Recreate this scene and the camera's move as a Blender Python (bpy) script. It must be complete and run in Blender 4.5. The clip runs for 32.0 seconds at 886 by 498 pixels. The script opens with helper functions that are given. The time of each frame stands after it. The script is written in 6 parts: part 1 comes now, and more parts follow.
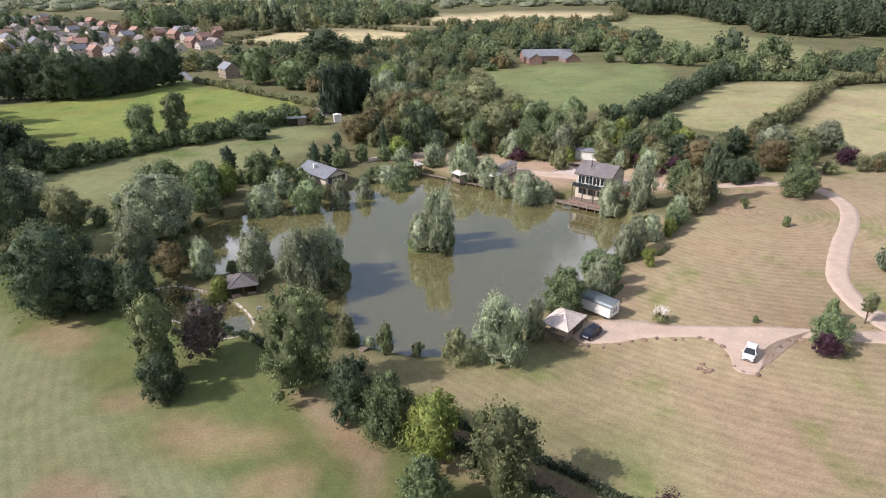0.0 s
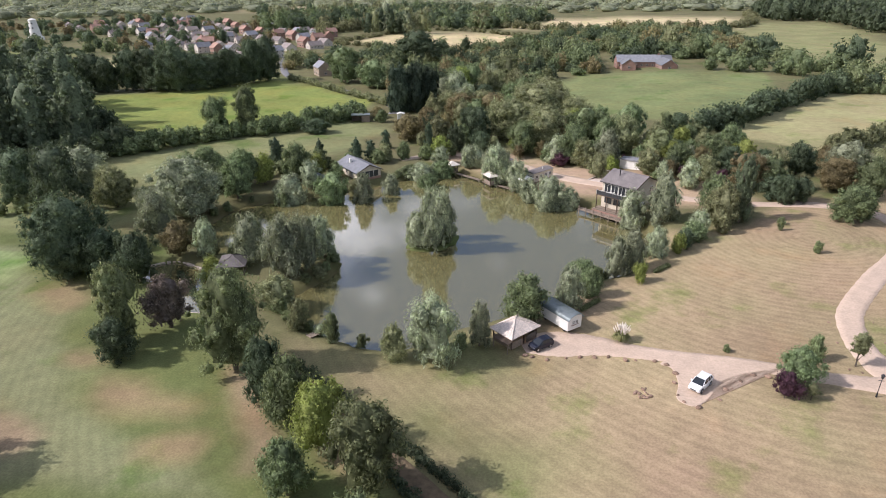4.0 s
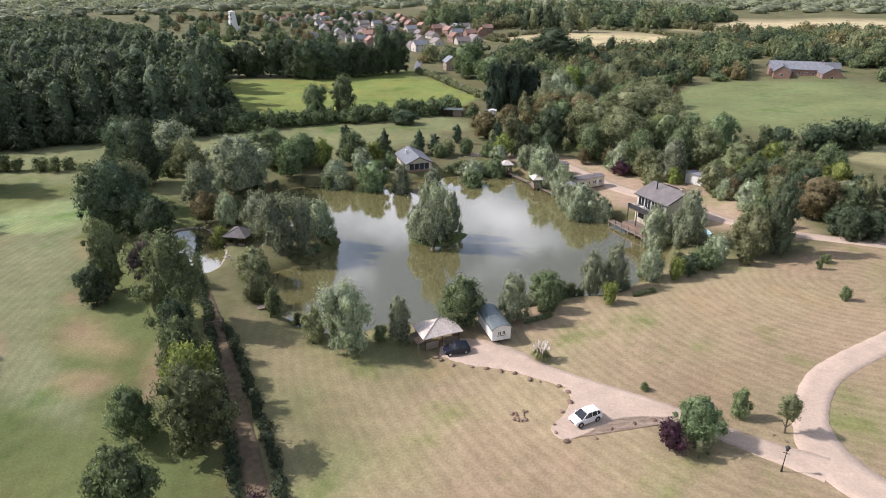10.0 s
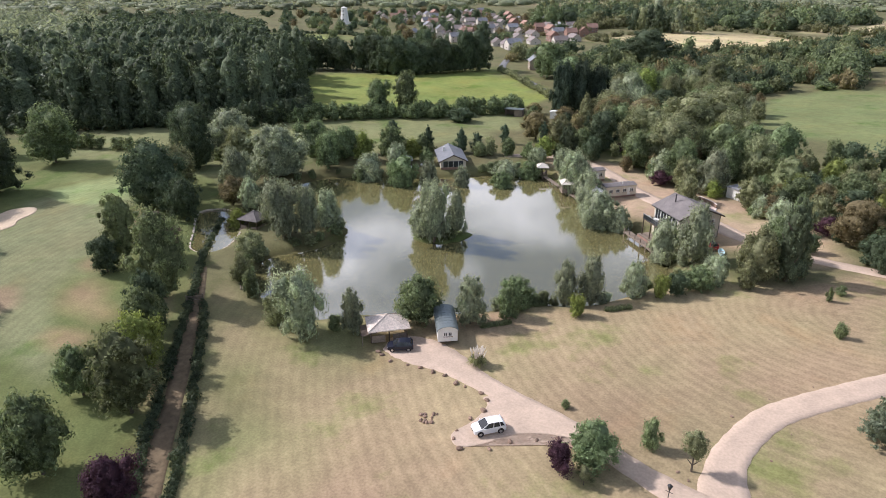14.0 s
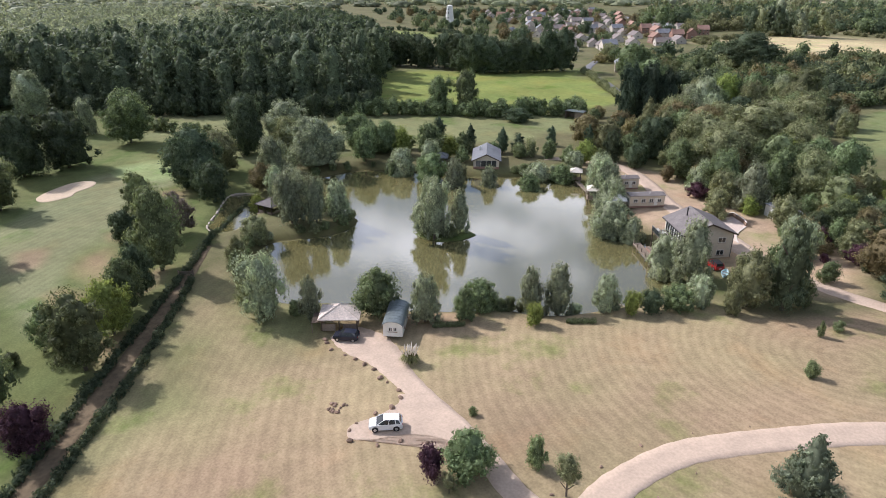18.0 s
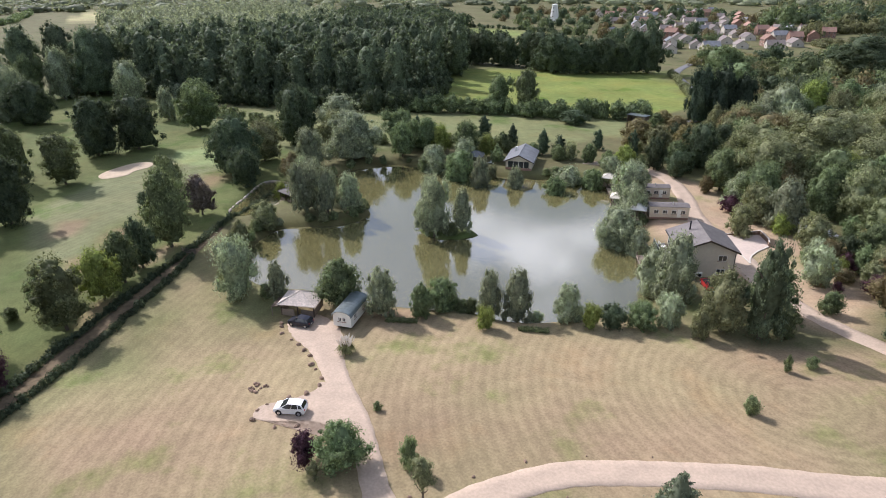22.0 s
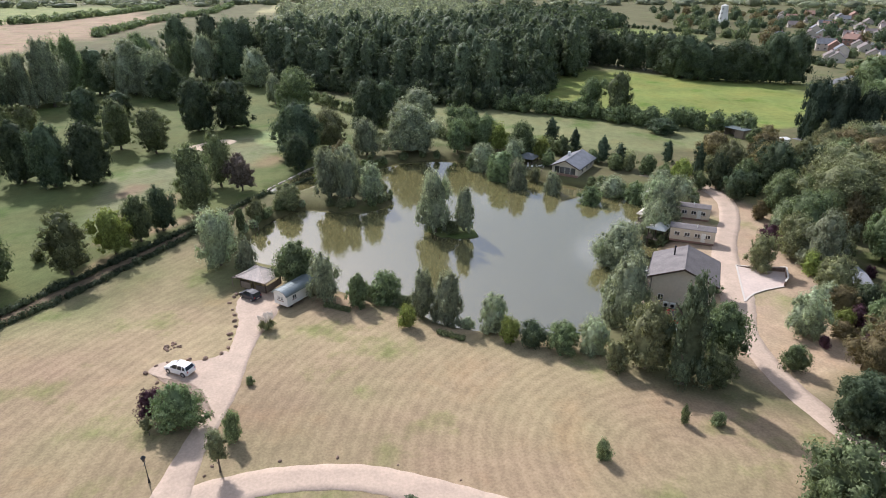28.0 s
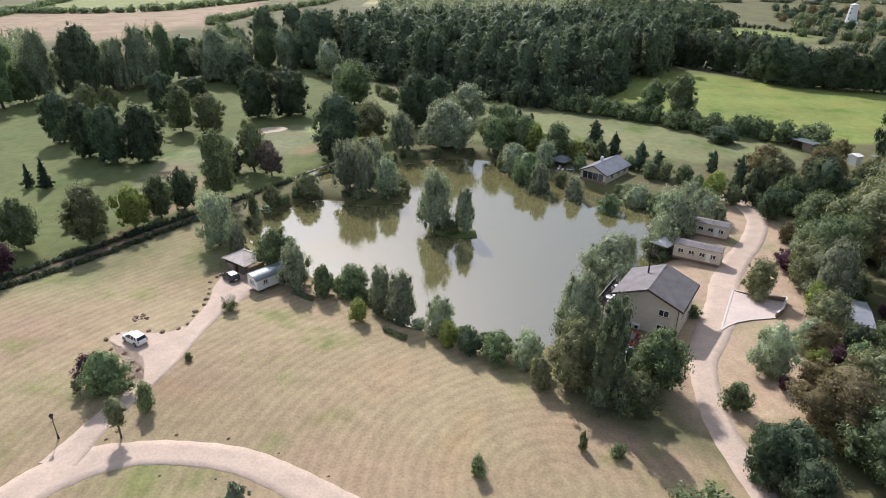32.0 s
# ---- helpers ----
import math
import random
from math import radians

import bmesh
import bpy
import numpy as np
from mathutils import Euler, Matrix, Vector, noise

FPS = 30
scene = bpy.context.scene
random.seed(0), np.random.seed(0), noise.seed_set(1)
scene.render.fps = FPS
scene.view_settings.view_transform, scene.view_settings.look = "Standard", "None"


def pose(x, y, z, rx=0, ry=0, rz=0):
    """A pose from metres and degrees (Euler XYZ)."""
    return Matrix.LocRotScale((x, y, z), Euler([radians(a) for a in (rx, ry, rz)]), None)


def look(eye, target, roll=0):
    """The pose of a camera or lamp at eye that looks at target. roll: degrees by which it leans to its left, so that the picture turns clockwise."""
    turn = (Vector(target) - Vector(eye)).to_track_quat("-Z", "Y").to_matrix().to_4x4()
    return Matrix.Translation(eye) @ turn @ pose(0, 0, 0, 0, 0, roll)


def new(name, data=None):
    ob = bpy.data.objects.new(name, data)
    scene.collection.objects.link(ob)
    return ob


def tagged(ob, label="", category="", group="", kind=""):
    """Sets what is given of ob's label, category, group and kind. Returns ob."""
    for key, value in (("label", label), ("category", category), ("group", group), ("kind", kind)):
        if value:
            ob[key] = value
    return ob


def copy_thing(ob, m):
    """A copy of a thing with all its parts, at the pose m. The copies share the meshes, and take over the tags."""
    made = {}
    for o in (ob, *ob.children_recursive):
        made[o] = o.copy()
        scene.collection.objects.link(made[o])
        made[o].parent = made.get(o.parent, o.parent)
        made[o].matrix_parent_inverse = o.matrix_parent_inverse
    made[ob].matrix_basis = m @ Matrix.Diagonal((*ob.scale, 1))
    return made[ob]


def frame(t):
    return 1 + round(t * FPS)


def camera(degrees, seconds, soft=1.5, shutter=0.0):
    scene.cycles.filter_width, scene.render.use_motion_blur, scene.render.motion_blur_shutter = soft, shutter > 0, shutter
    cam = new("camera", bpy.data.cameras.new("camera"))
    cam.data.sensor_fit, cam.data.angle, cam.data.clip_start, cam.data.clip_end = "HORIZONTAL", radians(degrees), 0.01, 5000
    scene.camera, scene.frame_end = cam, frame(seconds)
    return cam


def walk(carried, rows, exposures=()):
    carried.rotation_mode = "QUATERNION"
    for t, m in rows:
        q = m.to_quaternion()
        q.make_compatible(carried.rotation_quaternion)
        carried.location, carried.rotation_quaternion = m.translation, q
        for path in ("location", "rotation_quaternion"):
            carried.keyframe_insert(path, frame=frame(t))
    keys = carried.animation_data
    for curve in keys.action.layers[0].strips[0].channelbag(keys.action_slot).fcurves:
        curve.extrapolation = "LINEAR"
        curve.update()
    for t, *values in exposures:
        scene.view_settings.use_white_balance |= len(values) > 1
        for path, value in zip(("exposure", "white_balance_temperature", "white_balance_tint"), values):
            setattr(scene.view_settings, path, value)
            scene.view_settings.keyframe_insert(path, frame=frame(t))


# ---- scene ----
cam = camera(71.66, 32.0, soft=0.9)
PATH = [
    (0, pose(-0.00, -0.00, 55.24, 65.77, -0.03, 0.94)),
    (1, pose(6.49, 0.46, 54.97, 65.88, 0.04, 3.88)),
    (2, pose(12.93, 1.02, 54.70, 65.99, 0.11, 6.81)),
    (3, pose(19.27, 1.79, 54.42, 66.08, 0.17, 9.73)),
    (3.5, pose(22.40, 2.29, 54.28, 66.13, 0.19, 11.18)),
    (4.5, pose(28.51, 3.58, 53.97, 66.19, 0.22, 14.06)),
    (5.5, pose(34.43, 5.25, 53.67, 66.23, 0.23, 16.91)),
    (6, pose(37.33, 6.22, 53.53, 66.24, 0.23, 18.32)),
    (7, pose(42.99, 8.37, 53.32, 66.24, 0.23, 21.13)),
    (8, pose(48.50, 10.75, 53.24, 66.20, 0.22, 23.93)),
    (9, pose(53.86, 13.33, 53.30, 66.13, 0.21, 26.71)),
    (10, pose(59.07, 16.10, 53.45, 66.04, 0.21, 29.49)),
    (11, pose(64.13, 19.07, 53.61, 65.96, 0.20, 32.25)),
    (12, pose(69.03, 22.28, 53.69, 65.90, 0.19, 35.01)),
    (13, pose(73.77, 25.72, 53.65, 65.87, 0.17, 37.78)),
    (14, pose(78.34, 29.39, 53.52, 65.88, 0.15, 40.54)),
    (14.5, pose(80.55, 31.31, 53.43, 65.88, 0.13, 41.91)),
    (15.5, pose(84.82, 35.33, 53.27, 65.89, 0.12, 44.66)),
    (16.5, pose(88.86, 39.58, 53.16, 65.88, 0.11, 47.39)),
    (17, pose(90.80, 41.78, 53.13, 65.87, 0.11, 48.75)),
    (18, pose(94.51, 46.32, 53.10, 65.83, 0.12, 51.46)),
    (19, pose(98.00, 51.02, 53.09, 65.79, 0.14, 54.17)),
    (20, pose(101.31, 55.87, 53.04, 65.76, 0.19, 56.87)),
    (21, pose(104.42, 60.82, 52.93, 65.75, 0.25, 59.58)),
    (22, pose(107.32, 65.89, 52.79, 65.76, 0.31, 62.29)),
    (23, pose(109.96, 71.06, 52.63, 65.78, 0.36, 65.00)),
    (24, pose(112.31, 76.35, 52.48, 65.79, 0.38, 67.70)),
    (25, pose(114.33, 81.75, 52.36, 65.79, 0.35, 70.39)),
    (25.5, pose(115.22, 84.48, 52.32, 65.78, 0.32, 71.73)),
    (26.5, pose(116.76, 89.99, 52.28, 65.75, 0.25, 74.39)),
    (27.5, pose(117.98, 95.52, 52.31, 65.68, 0.17, 77.04)),
    (28, pose(118.47, 98.28, 52.35, 65.64, 0.12, 78.35)),
    (29, pose(119.23, 103.78, 52.48, 65.53, 0.05, 80.96)),
    (30, pose(119.76, 109.27, 52.68, 65.39, -0.03, 83.55)),
    (31, pose(120.14, 114.73, 52.91, 65.23, -0.10, 86.12)),
    (32, pose(120.44, 120.19, 53.17, 65.07, -0.16, 88.69)),
]
walk(cam, PATH, [(0, 0.05, 6250, 19), (32, 0.07, 6050, 15)])

# ---- world, sun ----
SUN_AZ = radians(199)      # compass-like angle in the plan, from +x towards +y, of the side the light comes from
SUN_EL = radians(39)
world = bpy.data.worlds.new("sky")
scene.world = world
world.use_nodes = True
wn = world.node_tree
sky = wn.nodes.new("ShaderNodeTexSky")
sky.sky_type, sky.sun_disc = "NISHITA", False
sky.sun_elevation, sky.sun_rotation = SUN_EL, math.pi / 2 - SUN_AZ
sky.dust_density, sky.air_density = 2.0, 1.2
wc = wn.nodes.new("ShaderNodeTexCoord")
wm = wn.nodes.new("ShaderNodeMapping")
wm.inputs["Scale"].default_value = (1.0, 1.0, 2.6)
cl = wn.nodes.new("ShaderNodeTexNoise")
cl.inputs["Scale"].default_value, cl.inputs["Detail"].default_value, cl.inputs["Roughness"].default_value = 2.6, 8.0, 0.58
cr = wn.nodes.new("ShaderNodeMapRange")
cr.inputs["From Min"].default_value, cr.inputs["From Max"].default_value = 0.5, 0.64
mx = wn.nodes.new("ShaderNodeMix")
mx.data_type = "RGBA"
mx.inputs["B"].default_value = (15.6, 16.2, 17.4, 1)
wn.links.new(wc.outputs["Generated"], wm.inputs["Vector"])
wn.links.new(wm.outputs["Vector"], cl.inputs["Vector"])
wn.links.new(cl.outputs["Fac"], cr.inputs["Value"])
wn.links.new(cr.outputs["Result"], mx.inputs["Factor"])
wn.links.new(sky.outputs["Color"], mx.inputs["A"])
wn.links.new(mx.outputs["Result"], wn.nodes["Background"].inputs["Color"])
wn.nodes["Background"].inputs["Strength"].default_value = 0.096
lamp = bpy.data.lights.new("sun", "SUN")
lamp.energy, lamp.angle, lamp.color = 4.35, radians(0.7), (1.0, 0.955, 0.905)
sun = new("sun", lamp)
sun.matrix_basis = look(Vector((math.cos(SUN_AZ) * math.cos(SUN_EL), math.sin(SUN_AZ) * math.cos(SUN_EL), math.sin(SUN_EL))) * 300, (0, 0, 0))


# ---- materials ----
def material(name, rgb, rough=0.8, metal=0.0, scale=2.0, vary=0.25, bump=0.0, bump_scale=20.0, coarse=0.15, per_object=0.0, island=0.0, spec=0.4, hue=0.0):
    """A two-scale noise material; vary and coarse are the spread of value at the fine and the coarse scale."""
    m = bpy.data.materials.new(name)
    m.use_nodes = True
    nt = m.node_tree
    bs = nt.nodes["Principled BSDF"]
    bs.inputs["Roughness"].default_value, bs.inputs["Metallic"].default_value = rough, metal
    bs.inputs["Specular IOR Level"].default_value = spec
    co = nt.nodes.new("ShaderNodeTexCoord")
    value = None
    for sc, am, det in ((scale, vary, 6.0), (scale * 0.13, coarse, 3.0)):
        nz = nt.nodes.new("ShaderNodeTexNoise")
        nz.inputs["Scale"].default_value, nz.inputs["Detail"].default_value = sc, det
        nt.links.new(co.outputs["Object"], nz.inputs["Vector"])
        mr = nt.nodes.new("ShaderNodeMapRange")
        mr.inputs["From Min"].default_value, mr.inputs["From Max"].default_value = 0.25, 0.75
        mr.inputs["To Min"].default_value, mr.inputs["To Max"].default_value = 1 - am, 1 + am
        nt.links.new(nz.outputs["Fac"], mr.inputs["Value"])
        value = mul(nt, value, mr.outputs["Result"])
    if per_object:
        oi = nt.nodes.new("ShaderNodeObjectInfo")
        value = mul(nt, value, spread(nt, oi.outputs["Random"], per_object))
    if island:
        ge = nt.nodes.new("ShaderNodeNewGeometry")
        value = mul(nt, value, spread(nt, ge.outputs["Random Per Island"], island))
    hs = nt.nodes.new("ShaderNodeHueSaturation")
    hs.inputs["Color"].default_value = (*rgb, 1)
    nt.links.new(value, hs.inputs["Value"])
    if hue:
        oi = nt.nodes.new("ShaderNodeObjectInfo")
        mr = nt.nodes.new("ShaderNodeMapRange")
        mr.inputs["To Min"].default_value, mr.inputs["To Max"].default_value = 0.5 - hue, 0.5 + hue
        nt.links.new(oi.outputs["Random"], mr.inputs["Value"])
        nt.links.new(mr.outputs["Result"], hs.inputs["Hue"])
    nt.links.new(hs.outputs["Color"], bs.inputs["Base Color"])
    if bump:
        nz = nt.nodes.new("ShaderNodeTexNoise")
        nz.inputs["Scale"].default_value, nz.inputs["Detail"].default_value = bump_scale, 5
        nt.links.new(co.outputs["Object"], nz.inputs["Vector"])
        bp = nt.nodes.new("ShaderNodeBump")
        bp.inputs["Strength"].default_value, bp.inputs["Distance"].default_value = bump, 0.05
        nt.links.new(nz.outputs["Fac"], bp.inputs["Height"])
        nt.links.new(bp.outputs["Normal"], bs.inputs["Normal"])
    return m


def mul(nt, a, b):
    if a is None:
        return b
    n = nt.nodes.new("ShaderNodeMath")
    n.operation = "MULTIPLY"
    nt.links.new(a, n.inputs[0])
    nt.links.new(b, n.inputs[1])
    return n.outputs[0]


def spread(nt, socket, amount):
    mr = nt.nodes.new("ShaderNodeMapRange")
    mr.inputs["To Min"].default_value, mr.inputs["To Max"].default_value = 1 - amount, 1 + amount
    nt.links.new(socket, mr.inputs["Value"])
    return mr.outputs["Result"]


def leaf_material(name, rgb, sheen=0.12):
    """Leaves reflect on their lit side and let some light through, a little yellower; sprays and boughs differ."""
    m = material(name, rgb, rough=0.6, scale=0.6, vary=0.0, coarse=0.0, per_object=0.24, island=0.38, spec=sheen, hue=0.013)
    nt = m.node_tree
    bs = nt.nodes["Principled BSDF"]
    ge = nt.nodes.new("ShaderNodeNewGeometry")
    hs = bs.inputs["Base Color"].links[0].from_node
    value = hs.inputs["Value"].links[0].from_socket
    for sc, am in ((1.5, 0.38), (0.3, 0.18)):
        nz = nt.nodes.new("ShaderNodeTexNoise")
        nz.inputs["Scale"].default_value, nz.inputs["Detail"].default_value = sc, 2.0
        nt.links.new(ge.outputs["Position"], nz.inputs["Vector"])
        mr = nt.nodes.new("ShaderNodeMapRange")
        mr.inputs["From Min"].default_value, mr.inputs["From Max"].default_value = 0.3, 0.7
        mr.inputs["To Min"].default_value, mr.inputs["To Max"].default_value = 1 - am, 1 + am
        nt.links.new(nz.outputs["Fac"], mr.inputs["Value"])
        value = mul(nt, value, mr.outputs["Result"])
    nt.links.new(value, hs.inputs["Value"])
    tr = nt.nodes.new("ShaderNodeBsdfTranslucent")
    tint = nt.nodes.new("ShaderNodeMix")
    tint.data_type, tint.blend_type = "RGBA", "MULTIPLY"
    tint.inputs["Factor"].default_value, tint.inputs["B"].default_value = 1.0, (1.0, 1.0, 0.75, 1)
    nt.links.new(hs.outputs["Color"], tint.inputs["A"])
    nt.links.new(tint.outputs["Result"], tr.inputs["Color"])
    ms = nt.nodes.new("ShaderNodeMixShader")
    ms.inputs["Fac"].default_value = 0.40
    nt.links.new(bs.outputs["BSDF"], ms.inputs[1])
    nt.links.new(tr.outputs["BSDF"], ms.inputs[2])
    nt.links.new(ms.outputs["Shader"], nt.nodes["Material Output"].inputs["Surface"])
    return m


LEAF = {
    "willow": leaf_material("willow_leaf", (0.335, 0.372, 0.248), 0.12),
    "broad": leaf_material("broad_leaf", (0.205, 0.258, 0.132)),
    "oak": leaf_material("oak_leaf", (0.102, 0.132, 0.078)),
    "lime": leaf_material("lime_leaf", (0.270, 0.315, 0.095)),
    "olive": leaf_material("olive_leaf", (0.262, 0.275, 0.150)),
    "russet": leaf_material("russet_leaf", (0.255, 0.218, 0.115)),
    "purple": leaf_material("purple_leaf", (0.111, 0.058, 0.077)),
    "conifer": leaf_material("conifer_leaf", (0.065, 0.091, 0.063)),
    "birch": leaf_material("birch_leaf", (0.190, 0.214, 0.108)),
    "cypress": leaf_material("evergreen_leaf", (0.100, 0.136, 0.085)),
    "poplar": leaf_material("poplar_leaf", (0.150, 0.186, 0.112)),
    "shrub": leaf_material("shrub_leaf", (0.215, 0.254, 0.129)),
    "sapling": leaf_material("sapling_leaf", (0.255, 0.275, 0.150)),
    "pine": leaf_material("pine_needle", (0.230, 0.272, 0.185)),
    "copper": leaf_material("copper_leaf", (0.185, 0.150, 0.132)),
    "leyland": leaf_material("leyland_leaf", (0.062, 0.085, 0.058)),
    "pampas": leaf_material("pampas_leaf", (0.286, 0.299, 0.140)),
}
BARK = material("bark", (0.13, 0.105, 0.08), 0.9, scale=4, vary=0.35, bump=0.5)
GRAVEL = material("gravel", (0.53, 0.41, 0.315), 0.95, scale=3.0, vary=0.12, coarse=0.12, bump=0.3, bump_scale=40)
STONE = material("boulder_stone", (0.27, 0.185, 0.135), 0.9, scale=3, vary=0.35, bump=0.6, per_object=0.25)
CREAM = material("cream_render", (0.62, 0.55, 0.44), 0.85, scale=3, vary=0.06, coarse=0.08, bump=0.1)
WHITE = material("white_paint", (0.78, 0.77, 0.72), 0.5, scale=2, vary=0.05, coarse=0.06)
SLATE = material("slate_tile", (0.215, 0.22, 0.235), 0.45, scale=5, vary=0.2, coarse=0.2, per_object=0.25)
TILE = material("concrete_tile", (0.165, 0.148, 0.142), 0.8, scale=5, vary=0.25, coarse=0.2, per_object=0.25)
SHINGLE = material("cedar_shingle", (0.62, 0.53, 0.46), 0.85, scale=4, vary=0.25, coarse=0.2, per_object=0.22)
WOOD = material("weathered_timber", (0.22, 0.175, 0.135), 0.8, scale=6, vary=0.3, coarse=0.15, per_object=0.2)
DARKWOOD = material("dark_stained_timber", (0.085, 0.06, 0.042), 0.75, scale=6, vary=0.3, per_object=0.15)
BRICK = material("red_brick", (0.30, 0.185, 0.145), 0.85, scale=6, vary=0.25, coarse=0.15)
METALROOF = material("painted_metal_roof", (0.20, 0.235, 0.24), 0.38, metal=0.3, scale=3, vary=0.1, coarse=0.15)
GLASS = material("window_glass", (0.03, 0.035, 0.04), 0.06, scale=1, vary=0.1, spec=0.8)
RUBBER = material("tyre_rubber", (0.02, 0.02, 0.02), 0.85, scale=10, vary=0.2)
STEEL = material("bright_steel", (0.55, 0.55, 0.56), 0.3, metal=0.9, scale=10, vary=0.05)
BLACK = material("black_metal", (0.02, 0.02, 0.022), 0.5, scale=10, vary=0.2)
EARTH = material("dug_earth", (0.165, 0.122, 0.072), 0.95, scale=1.5, vary=0.35, coarse=0.25, bump=0.6)
SAND = material("bunker_sand", (0.58, 0.46, 0.33), 0.95, scale=1.5, vary=0.1, coarse=0.1, bump=0.2)
FABRIC = material("pale_canvas", (0.72, 0.66, 0.58), 0.85, scale=3, vary=0.08, coarse=0.1)
REDPAINT = material("red_paint", (0.42, 0.035, 0.03), 0.35, scale=3, vary=0.1)
BLUEPAINT = material("pale_blue_paint", (0.45, 0.62, 0.64), 0.4, scale=3, vary=0.1)


# ---- mesh helpers ----
def part(name, bm, mat, parent=None, label="", smooth=False):
    """Links a bmesh as one mesh object."""
    me = bpy.data.meshes.new(name)
    bm.to_mesh(me)
    bm.free()
    me.materials.append(mat)
    if smooth:
        me.shade_smooth()
    ob = new(name, me)
    ob.parent = parent
    if label:
        ob["label"] = label
    return ob


def share(name, me, parent, m):
    ob = new(name, me)
    ob.parent = parent
    ob.matrix_basis = m
    return ob


def raw_mesh(name, verts, faces, mats, smooth=False):
    """A mesh from arrays of vertices and of quads or triangles."""
    me = bpy.data.meshes.new(name)
    v, f = np.asarray(verts, np.float32), np.asarray(faces, np.int32)
    n, k = f.shape
    me.vertices.add(len(v))
    me.vertices.foreach_set("co", v.ravel())
    me.loops.add(n * k)
    me.loops.foreach_set("vertex_index", f.ravel())
    me.polygons.add(n)
    me.polygons.foreach_set("loop_start", np.arange(0, n * k, k, dtype=np.int32))
    me.update(calc_edges=True)
    for mt in mats:
        me.materials.append(mt)
    if smooth:
        me.shade_smooth()
    return me


def box(bm, x0, y0, z0, x1, y1, z1, m=None, bevel=0.0):
    r = bmesh.ops.create_cube(bm, size=1.0, matrix=Matrix.Translation(((x0 + x1) / 2, (y0 + y1) / 2, (z0 + z1) / 2)) @ Matrix.Diagonal((x1 - x0, y1 - y0, z1 - z0, 1)))
    vs = r["verts"]
    if bevel:
        es = list({e for v in vs for e in v.link_edges})
        vs = bmesh.ops.bevel(bm, geom=es, offset=bevel, segments=1, affect="EDGES")["verts"]
    if m is not None:
        bmesh.ops.transform(bm, matrix=m, verts=list(set(vs)))
    return bm


def boxes(*dims, bevel=0.0):
    bm = bmesh.new()
    for d in dims:
        box(bm, *d, bevel=bevel)
    return bm


def tube(bm, p0, p1, r0, r1, n=8):
    p0, p1 = Vector(p0), Vector(p1)
    d = p1 - p0
    m = Matrix.Translation((p0 + p1) / 2) @ d.to_track_quat("Z", "Y").to_matrix().to_4x4()
    bmesh.ops.create_cone(bm, cap_ends=True, segments=n, radius1=r0, radius2=r1, depth=d.length, matrix=m)
    return bm


def prism(bm, profile, y0, y1):
    """A profile in x, z pushed from y0 to y1."""
    a = [bm.verts.new((x, y0, z)) for x, z in profile]
    b = [bm.verts.new((x, y1, z)) for x, z in profile]
    bm.faces.new(a)
    bm.faces.new(b[::-1])
    n = len(a)
    for i in range(n):
        bm.faces.new((a[i], b[i], b[(i + 1) % n], a[(i + 1) % n])[::-1])
    bmesh.ops.recalc_face_normals(bm, faces=bm.faces[:])
    return bm


def empty(name, m, label, category, group="", kind=""):
    e = new(name)
    e.empty_display_size = 0.5
    e.matrix_basis = m
    return tagged(e, label, category, group, kind)


def smooth_loop(pts, per=6, closed=True):
    """A Catmull-Rom curve through plan points."""
    p = np.array(pts, float)
    n = len(p)
    out = []
    for i in range(n if closed else n - 1):
        q = [p[(i + k) % n] if closed else p[min(max(i + k, 0), n - 1)] for k in (-1, 0, 1, 2)]
        for u in np.arange(per) / per:
            out.append(0.5 * (2 * q[1] + (q[2] - q[0]) * u + (2 * q[0] - 5 * q[1] + 4 * q[2] - q[3]) * u * u + (3 * q[1] - q[0] - 3 * q[2] + q[3]) * u ** 3))
    if not closed:
        out.append(p[-1])
    return np.array(out)


def inside(poly, x, y):
    poly = np.asarray(poly, float)
    r = np.zeros(np.shape(x), bool)
    for (ax, ay), (bx, by) in zip(poly, np.roll(poly, -1, 0)):
        c = (ay > y) != (by > y)
        r ^= c & (x < (bx - ax) * (y - ay) / ((by - ay) if by != ay else 1e-9) + ax)
    return r


def edge_distance(poly, x, y, closed=True):
    poly = np.asarray(poly, float)
    d = np.full(np.shape(x), 1e9)
    ends = np.roll(poly, -1, 0) if closed else poly[1:]
    for a, b in zip(poly, ends):
        ab = b - a
        t = np.clip(((x - a[0]) * ab[0] + (y - a[1]) * ab[1]) / max(ab @ ab, 1e-9), 0, 1)
        d = np.minimum(d, np.hypot(x - a[0] - t * ab[0], y - a[1] - t * ab[1]))
    return d


# ---- the plan: water, land, fields ----
LAKE = smooth_loop([(4, 84), (8, 89.5), (14, 94), (23, 103), (29, 111), (36, 116), (40.5, 125), (43, 136), (39, 145), (31, 152.5), (21, 160), (10, 168), (2, 172),
                    (-6, 178), (-12, 180), (-18, 176), (-23, 169), (-29, 162), (-38, 153), (-50, 145), (-58, 136), (-59, 124), (-54, 114), (-48, 109),
                    (-41, 111), (-31, 115), (-23, 114), (-19.5, 107), (-22, 99), (-24, 93), (-19, 87), (-12, 83), (-3, 81)])
ISLAND = smooth_loop([(-10.5, 122), (-6, 119.5), (-1, 122), (1.5, 127), (1.2, 130), (-2, 131), (-6, 128)], 5)
POND = smooth_loop([(-57, 97), (-47, 90), (-38, 84.5), (-33.5, 88), (-39, 96), (-48, 101), (-54, 102)], 5)


